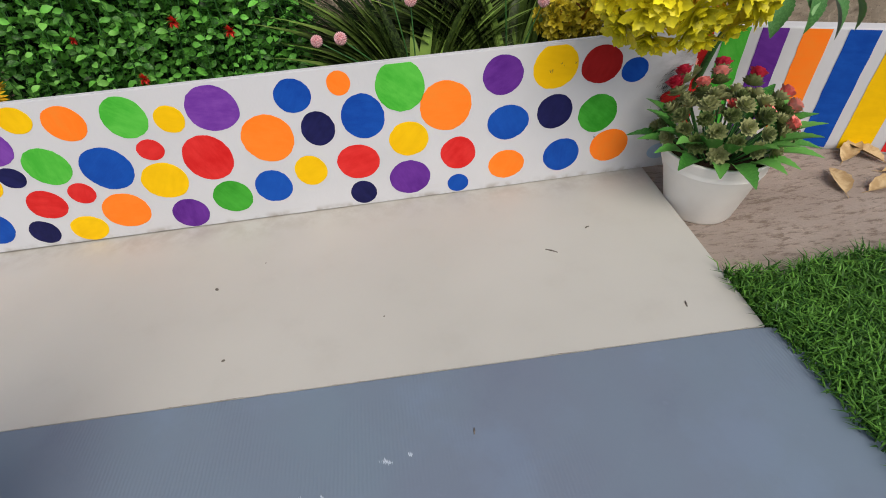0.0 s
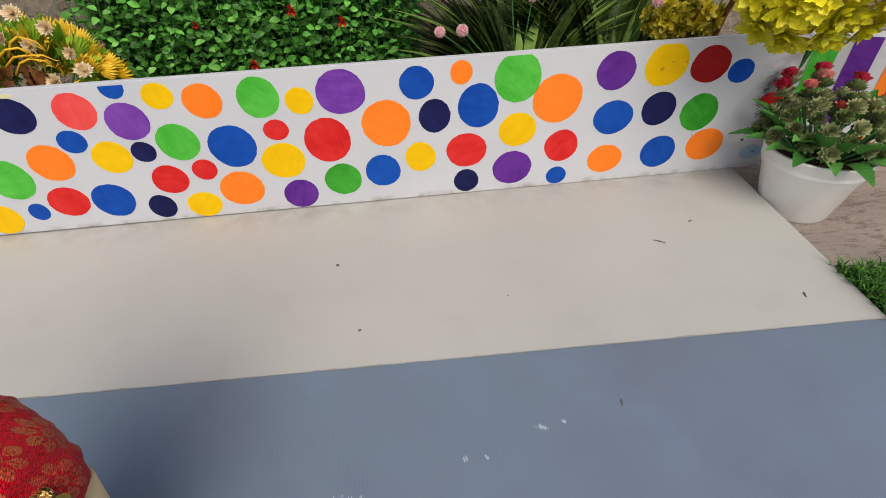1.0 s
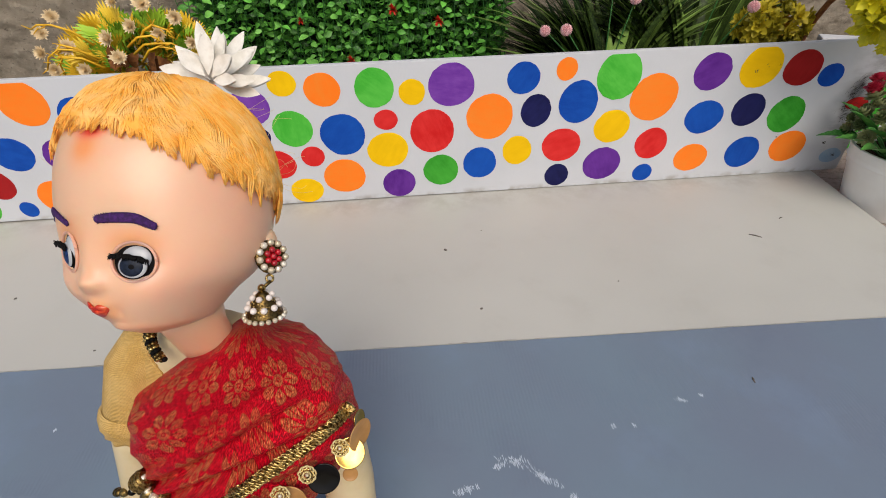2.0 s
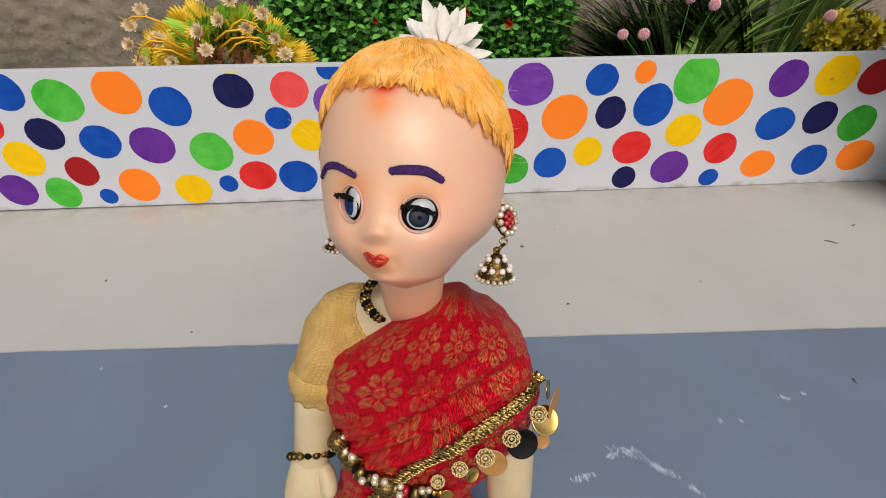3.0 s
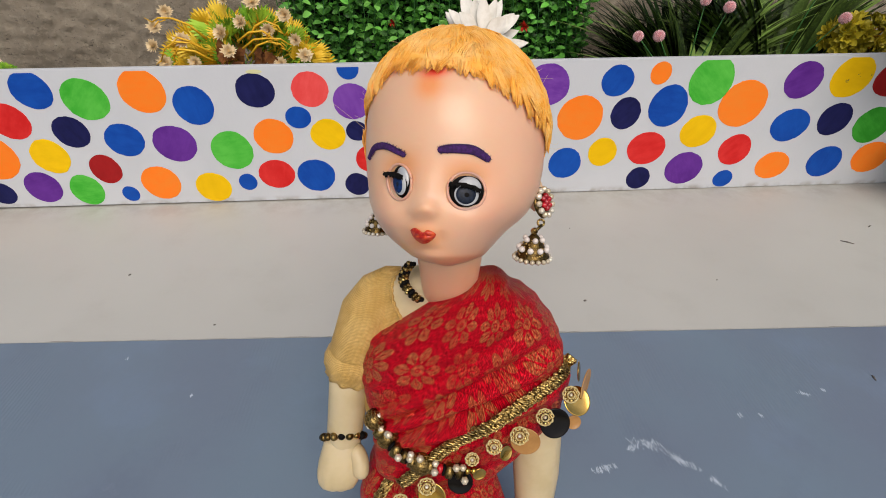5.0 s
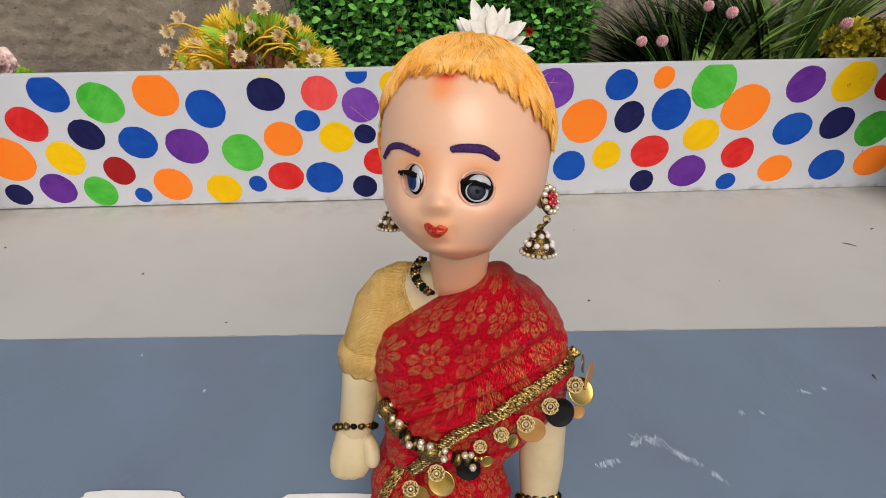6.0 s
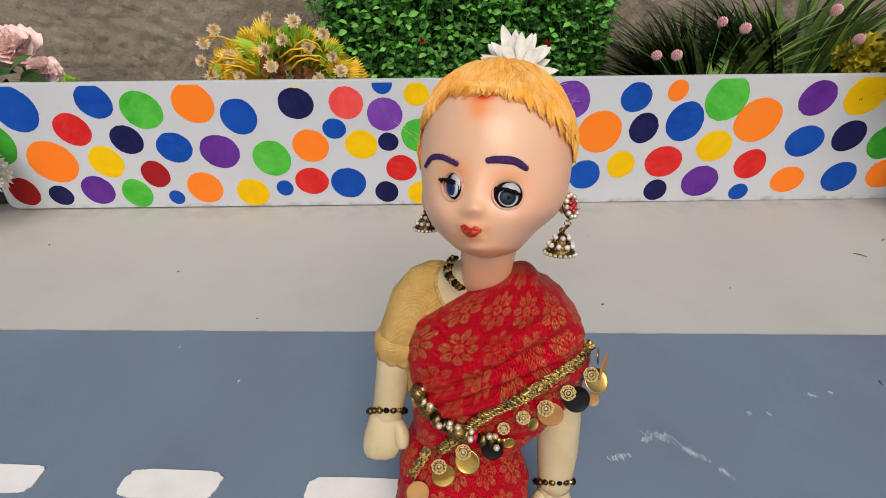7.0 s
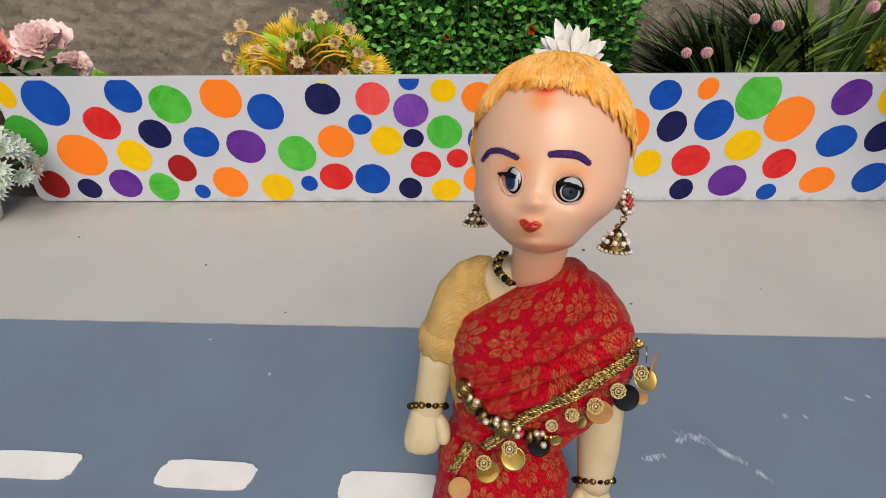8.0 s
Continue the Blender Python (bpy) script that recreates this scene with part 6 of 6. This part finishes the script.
def rose_pot():
    c = Vector((0.776, -0.085, -0.020))
    pot = thing("flower_pot", c, "round white plastic pot standing on the concrete", "pot", "white pots")
    part("pot_body", pot_mesh(0.044, 0.0655, 0.095, 0.01), POT_WHITE, pot)
    part("soil", soil_disc(0.059, 0.080), SOIL, pot)
    th = thing("succulent_rose_plant", c + Vector((0, 0, 0.080)), "artificial succulents with coral and crimson roses", "plant")
    ro, rr, rs = rose_mesh(ROSE_PINK), rose_mesh(ROSE_RED), rosette_mesh()
    for k in range(46):
        a, b = k * 2.39996, 1 - 0.95 * (k + 0.5) / 46
        r = math.sqrt(1 - b * b)
        e = Vector((r * math.cos(a), r * math.sin(a), b))
        p = c + Vector((0.006, 0.010, 0.104)) + Vector((e.x * 0.074, e.y * 0.064, e.z * 0.046))
        t = Shape()
        t.tube([c + Vector((e.x * 0.02, e.y * 0.02, 0.076)), p], [0.0016, 0.0012], 0, 5)
        stem = under(part("stem", t, HEDGE_STEM), th)
        piece("rosette", rs, placed(p, e + Vector((0, -0.15, 0.1)), (0, 0, 1), rp.uniform(0.7, 0.9)), stem)
    for x, y, z, red in ((0.731, -0.038, 0.138, 1), (0.750, -0.019, 0.144, 1), (0.764, -0.042, 0.136, 0), (0.795, -0.026, 0.140, 0), (0.785, -0.078, 0.118, 0), (0.812, -0.100, 0.118, 0), (0.832, -0.118, 0.108, 0), (0.852, -0.090, 0.116, 0),
                         (0.842, -0.030, 0.134, 1), (0.822, 0.010, 0.136, 1), (0.780, 0.015, 0.138, 0), (0.868, -0.056, 0.118, 0)):
        p = Vector((x, y, z))
        piece("rose", rr if red else ro, placed(p, p - c - Vector((0, 0.02, 0.06)), (0, 0, 1), rp.uniform(1.1, 1.35)), th)
        piece("rosette", rs, placed(p - (p - c - Vector((0, 0, 0.05))).normalized() * 0.010, p - c - Vector((0, 0, 0.06)), (0, 0, 1), 0.9), th)
    s = Shape()
    s.leaf((0, 0, 0), (0, 1, 0), (0, 0, 1), 0.046, 0.019, 0, 0.28, 0.55, 14, 0.7, 0.16)
    me = s.mesh("toothed_leaf", [SPEAR])
    for k in range(26):
        a = radians(-215 + 250 * (k + rp.uniform(-0.3, 0.3)) / 25)
        low = k % 2
        p = c + Vector((0.056 * math.cos(a), 0.056 * math.sin(a), 0.098 + 0.014 * (1 - low)))
        piece("toothed_leaf", me, placed(p, (math.cos(a), math.sin(a), rp.uniform(0.3, 0.6) if low else rp.uniform(0.8, 1.4)), (-math.cos(a) * 0.3, -math.sin(a) * 0.3, 1), rp.uniform(0.9, 1.2)), th)


rose_pot()


def yellow_shrub(base, centre, radii, count, label, mat, size):
    th = thing("yellow_shrub", base, label, "plant", "yellow-green shrubs")
    s = Shape()
    for n_, (lift, cnt, L0) in enumerate(((0.25, 6, 0.023), (0.9, 5, 0.019), (2.2, 3, 0.014))):
        for k in range(cnt):
            a = 2 * math.pi * (k + 0.5 * n_) / cnt
            s.leaf((0, 0, 0), (math.cos(a), lift, math.sin(a)), (0, 1, 0), L0, L0 * 0.42, 0, -0.14, 0.4, 11, 1.4, 0.32)
    me = s.mesh("leaf_rosette", [mat])
    c, b0 = Vector(centre), Vector(base)
    hub = c + Vector((0.01, radii[1] * 0.4, -radii[2] * 0.1))
    for k in range(count):
        a, b = k * 2.39996 + rp.uniform(-0.2, 0.2), 1 - 2 * (k + 0.5) / count
        r = math.sqrt(1 - b * b)
        e = Vector((r * math.cos(a), r * math.sin(a), b))
        q = rp.uniform(0.75, 1.08)
        p = c + Vector((e.x * radii[0], e.y * radii[1], e.z * radii[2])) * q
        piece("leaf_rosette", me, placed(p, e + Vector((rp.uniform(-0.3, 0.3), -0.35, rp.uniform(-0.3, 0.3))), (0, 0, 1), size * rp.uniform(0.8, 1.2), rp.uniform(0, 6)), th)
        if k % 2 == 0:
            t = Shape()
            t.tube([hub, hub.lerp(p, 0.6), p], [0.0018, 0.0013, 0.001], 0, 5)
            under(part("twig", t, YELLOW_STEM), th)
    t = Shape()
    t.tube(along((b0, b0 + Vector((0.004, 0, 0.13)), b0.lerp(hub, 0.3) + Vector((0, 0, 0.14)), hub), 12), [0.005 - 0.0002 * k for k in range(12)], 0, 8)
    under(part("stem", t, BROWN_LEAF), th)


yellow_shrub((0.685, 0.075, 0.045), (0.672, -0.108, 0.286), (0.092, 0.048, 0.064), 96, "yellow-green artificial shrub leaning over the board", SHRUB_YELLOW, 0.98)
yellow_shrub((0.63, 0.10, 0.045), (0.632, 0.070, 0.203), (0.048, 0.026, 0.024), 48, "small olive-yellow bush in the bed", BUSH_OLIVE, 0.66)


def big_leaves():
    base = Vector((0.86, 0.14, -0.020))
    th = thing("big_leaf_plant", base, "plant with large toothed pale green leaves", "plant")
    s = Shape()
    s.leaf((0, 0, 0), (0, 1, 0), (0, 0, 1), 0.046, 0.024, 0, 0.35, 0.55, 18, 0.72, 0.12)
    me = s.mesh("leaf", [BIG_LEAF])
    hub = Vector((0.855, 0.0, 0.262))
    t = Shape()
    t.tube([base, (0.862, 0.09, 0.14), (0.86, 0.04, 0.225), hub], [0.006, 0.005, 0.004, 0.003], 0, 8)
    under(part("stem", t, HEDGE_STEM), th)
    for p, w in (((0.812, -0.070, 0.240), (-0.5, -0.4, -0.8)), ((0.838, -0.075, 0.242), (0.1, -0.45, -1)), ((0.866, -0.070, 0.236), (0.5, -0.35, -0.7)), ((0.900, -0.065, 0.232), (0.6, -0.3, -0.8)), ((0.86, -0.03, 0.262), (0.7, -0.6, 0.1)),
                 ((0.87, -0.02, 0.258), (0.9, -0.3, -0.1)), ((0.84, -0.03, 0.266), (-0.5, -0.6, 0.15)), ((0.88, -0.01, 0.262), (0.9, -0.2, 0.2)), ((0.85, 0.0, 0.27), (0.2, -0.5, 0.6)), ((0.83, -0.02, 0.262), (-0.9, -0.3, 0.2)),
                 ((0.90, -0.03, 0.25), (0.9, -0.5, -0.3)), ((0.845, -0.05, 0.25), (-0.2, -0.8, -0.3))):
        t = Shape()
        t.tube([hub, hub.lerp(Vector(p), 0.5) + Vector((0, 0, 0.012)), p], [0.002, 0.0016, 0.0012], 0, 5)
        stalk = under(part("leaf_stalk", t, HEDGE_STEM), th)
        piece("leaf", me, placed(p, w, (rp.uniform(-0.6, 0.6), -0.8, 0.5) if w[2] < -0.9 else (rp.uniform(-0.4, 0.4), -0.3, 1), rp.uniform(0.8, 1.12)), stalk)


big_leaves()

# ---- turf beside the slab ----
s = Shape()
s.loft([[(0.72, y, z) for y, z in ((-0.245, -0.02), (-1.4, -0.02), (-1.4, -0.006), (-0.245, -0.006))], [(1.9, y, z) for y, z in ((-0.21, -0.02), (-1.4, -0.02), (-1.4, -0.006), (-0.21, -0.006))]], 0)
turf = thing("artificial_turf", (0.8, -0.5, -0.006), "dense green artificial turf beside the painted slab", "turf", kind="stuff")
under(part("turf_mat", s, TURF_BASE), turf)
s = Shape()
for k in range(30000):
    near = k < 21000
    x, y = rp.uniform(0.712, 1.02 if near else 1.5), rp.uniform(-0.62 if near else -0.9, -0.238)
    y += 0.012 * noise.noise((x * 30, 0, 0))
    L0, a = rp.uniform(0.014, 0.028), rp.uniform(0, 6.283)
    lean = rp.uniform(0.2, 1.1)
    dx, dy = math.cos(a) * lean, math.sin(a) * lean
    w = 0.0009
    sx, sy = -math.sin(a) * w, math.cos(a) * w
    p1, p2 = (x + dx * L0 * 0.35, y + dy * L0 * 0.35, -0.006 + L0 * 0.6), (x + dx * L0 * 0.95, y + dy * L0 * 0.95, -0.006 + L0 * (0.95 - 0.3 * lean))
    s.add([(x - sx, y - sy, -0.007), (x + sx, y + sy, -0.007), (p1[0] + sx, p1[1] + sy, p1[2]), (p1[0] - sx, p1[1] - sy, p1[2]), p2], [(0, 1, 2, 3), (3, 2, 4)])
tagged(under(part("grass_blades", s, TURF, smooth=False), turf), kind="stuff")

# ---- litter ----
for k, (x, y, a) in enumerate(((1.045, -0.030, 0.6), (1.075, -0.068, -0.5), (0.985, -0.105, 1.2), (1.018, -0.108, 0.1), (1.10, -0.045, 2.0))):
    s = Shape()
    way = Vector((math.cos(a), math.sin(a), 0.12))
    s.leaf((0, 0, 0.003), way, (0, 0, 1), 0.062, 0.024, 0, -0.15 + 0.1 * (k % 3), 0.7, 10, 0.8, 0.12)
    s.tube([(0, 0, 0.003), -way * 0.012 + Vector((0, 0, 0.004))], [0.0007, 0.0004], 0, 4)
    leaf_ob = part("fallen_leaf", s, DRY_LEAF)
    leaf_ob.location = (x, y, -0.0205)
    tagged(leaf_ob, "curled dry tan leaf lying on the concrete", "leaf", "fallen leaves")
for x, y, L0, a in ((0.541, -0.155, 0.015, -0.60), (0.650, -0.268, 0.008, 1.3), (0.401, -0.368, 0.006, 1.4), (0.60, -0.12, 0.006, 0.4)):
    s = Shape()
    v = Vector((math.cos(a), math.sin(a), 0)) * L0 / 2
    s.tube([-v, Vector((0, 0.0004, 0.0002)), v], [0.0006, 0.0010, 0.0005], 0, 5)
    ob = part("twig", s, GRIT)
    ob.location = (x, y, 0.0012 if y < -0.3 else 0.0006)
    tagged(ob, "tiny dark twig lying on the painted slab", "twig", "floor litter")
for x, y, r in ((0.138, -0.137, 0.0026), (-0.364, -0.170, 0.0018), (0.167, -0.247, 0.0020), (-0.233, -0.262, 0.0014), (0.332, -0.220, 0.0012), (-0.576, -0.102, 0.0018), (0.19, -0.10, 0.001)):
    s = Shape()
    s.ball((0, 0, r * 0.3), (r, r * 0.7, r * 0.45), 0, 7, 5, Matrix.Rotation(x * 40, 3, "Z"))
    ob = part("grit_speck", s, GRIT)
    ob.location = (x, y, 0.0)
    tagged(ob, "small dark speck of grit on the slab", "grit", "floor litter")
for x, y, L0, w, a in ((0.165, -0.421, 0.020, 0.006, -0.2), (0.153, -0.424, 0.010, 0.003, 0.3), (0.186, -0.437, 0.022, 0.004, -0.65), (0.124, -0.440, 0.016, 0.003, 0.2), (0.256, -0.400, 0.004, 0.003, 0), (0.273, -0.401, 0.003, 0.0035, 0),
                        (0.325, -0.381, 0.010, 0.002, -0.4), (0.345, -0.378, 0.003, 0.002, 0), (-0.302, -0.305, 0.0022, 0.0022, 0), (-0.223, -0.353, 0.0022, 0.0022, 0), (0.205, -0.455, 0.008, 0.003, -1.0)):
    s = Shape()
    for j in range(max(6, int(L0 / 0.00024))):
        c = Vector((rp.gauss(0, 0.28) * L0, rp.gauss(0, 0.35) * w, 0))
        c = Matrix.Rotation(a, 3, "Z") @ c + Vector((x, y, 0.0010 + 0.000006 * j))
        t = Vector((rp.uniform(-0.5, 0.3), 1.0, 0)).normalized() * rp.uniform(0.0004, 0.0024)
        q = Vector((1, 0, 0)) * rp.uniform(0.00012, 0.0005)
        s.add([c - t, c - t * 0.3 + q, c + t, c + t * 0.2 - q], [(0, 1, 2, 3)])
    part("paint_scuff", s, SCUFF, road, smooth=False)
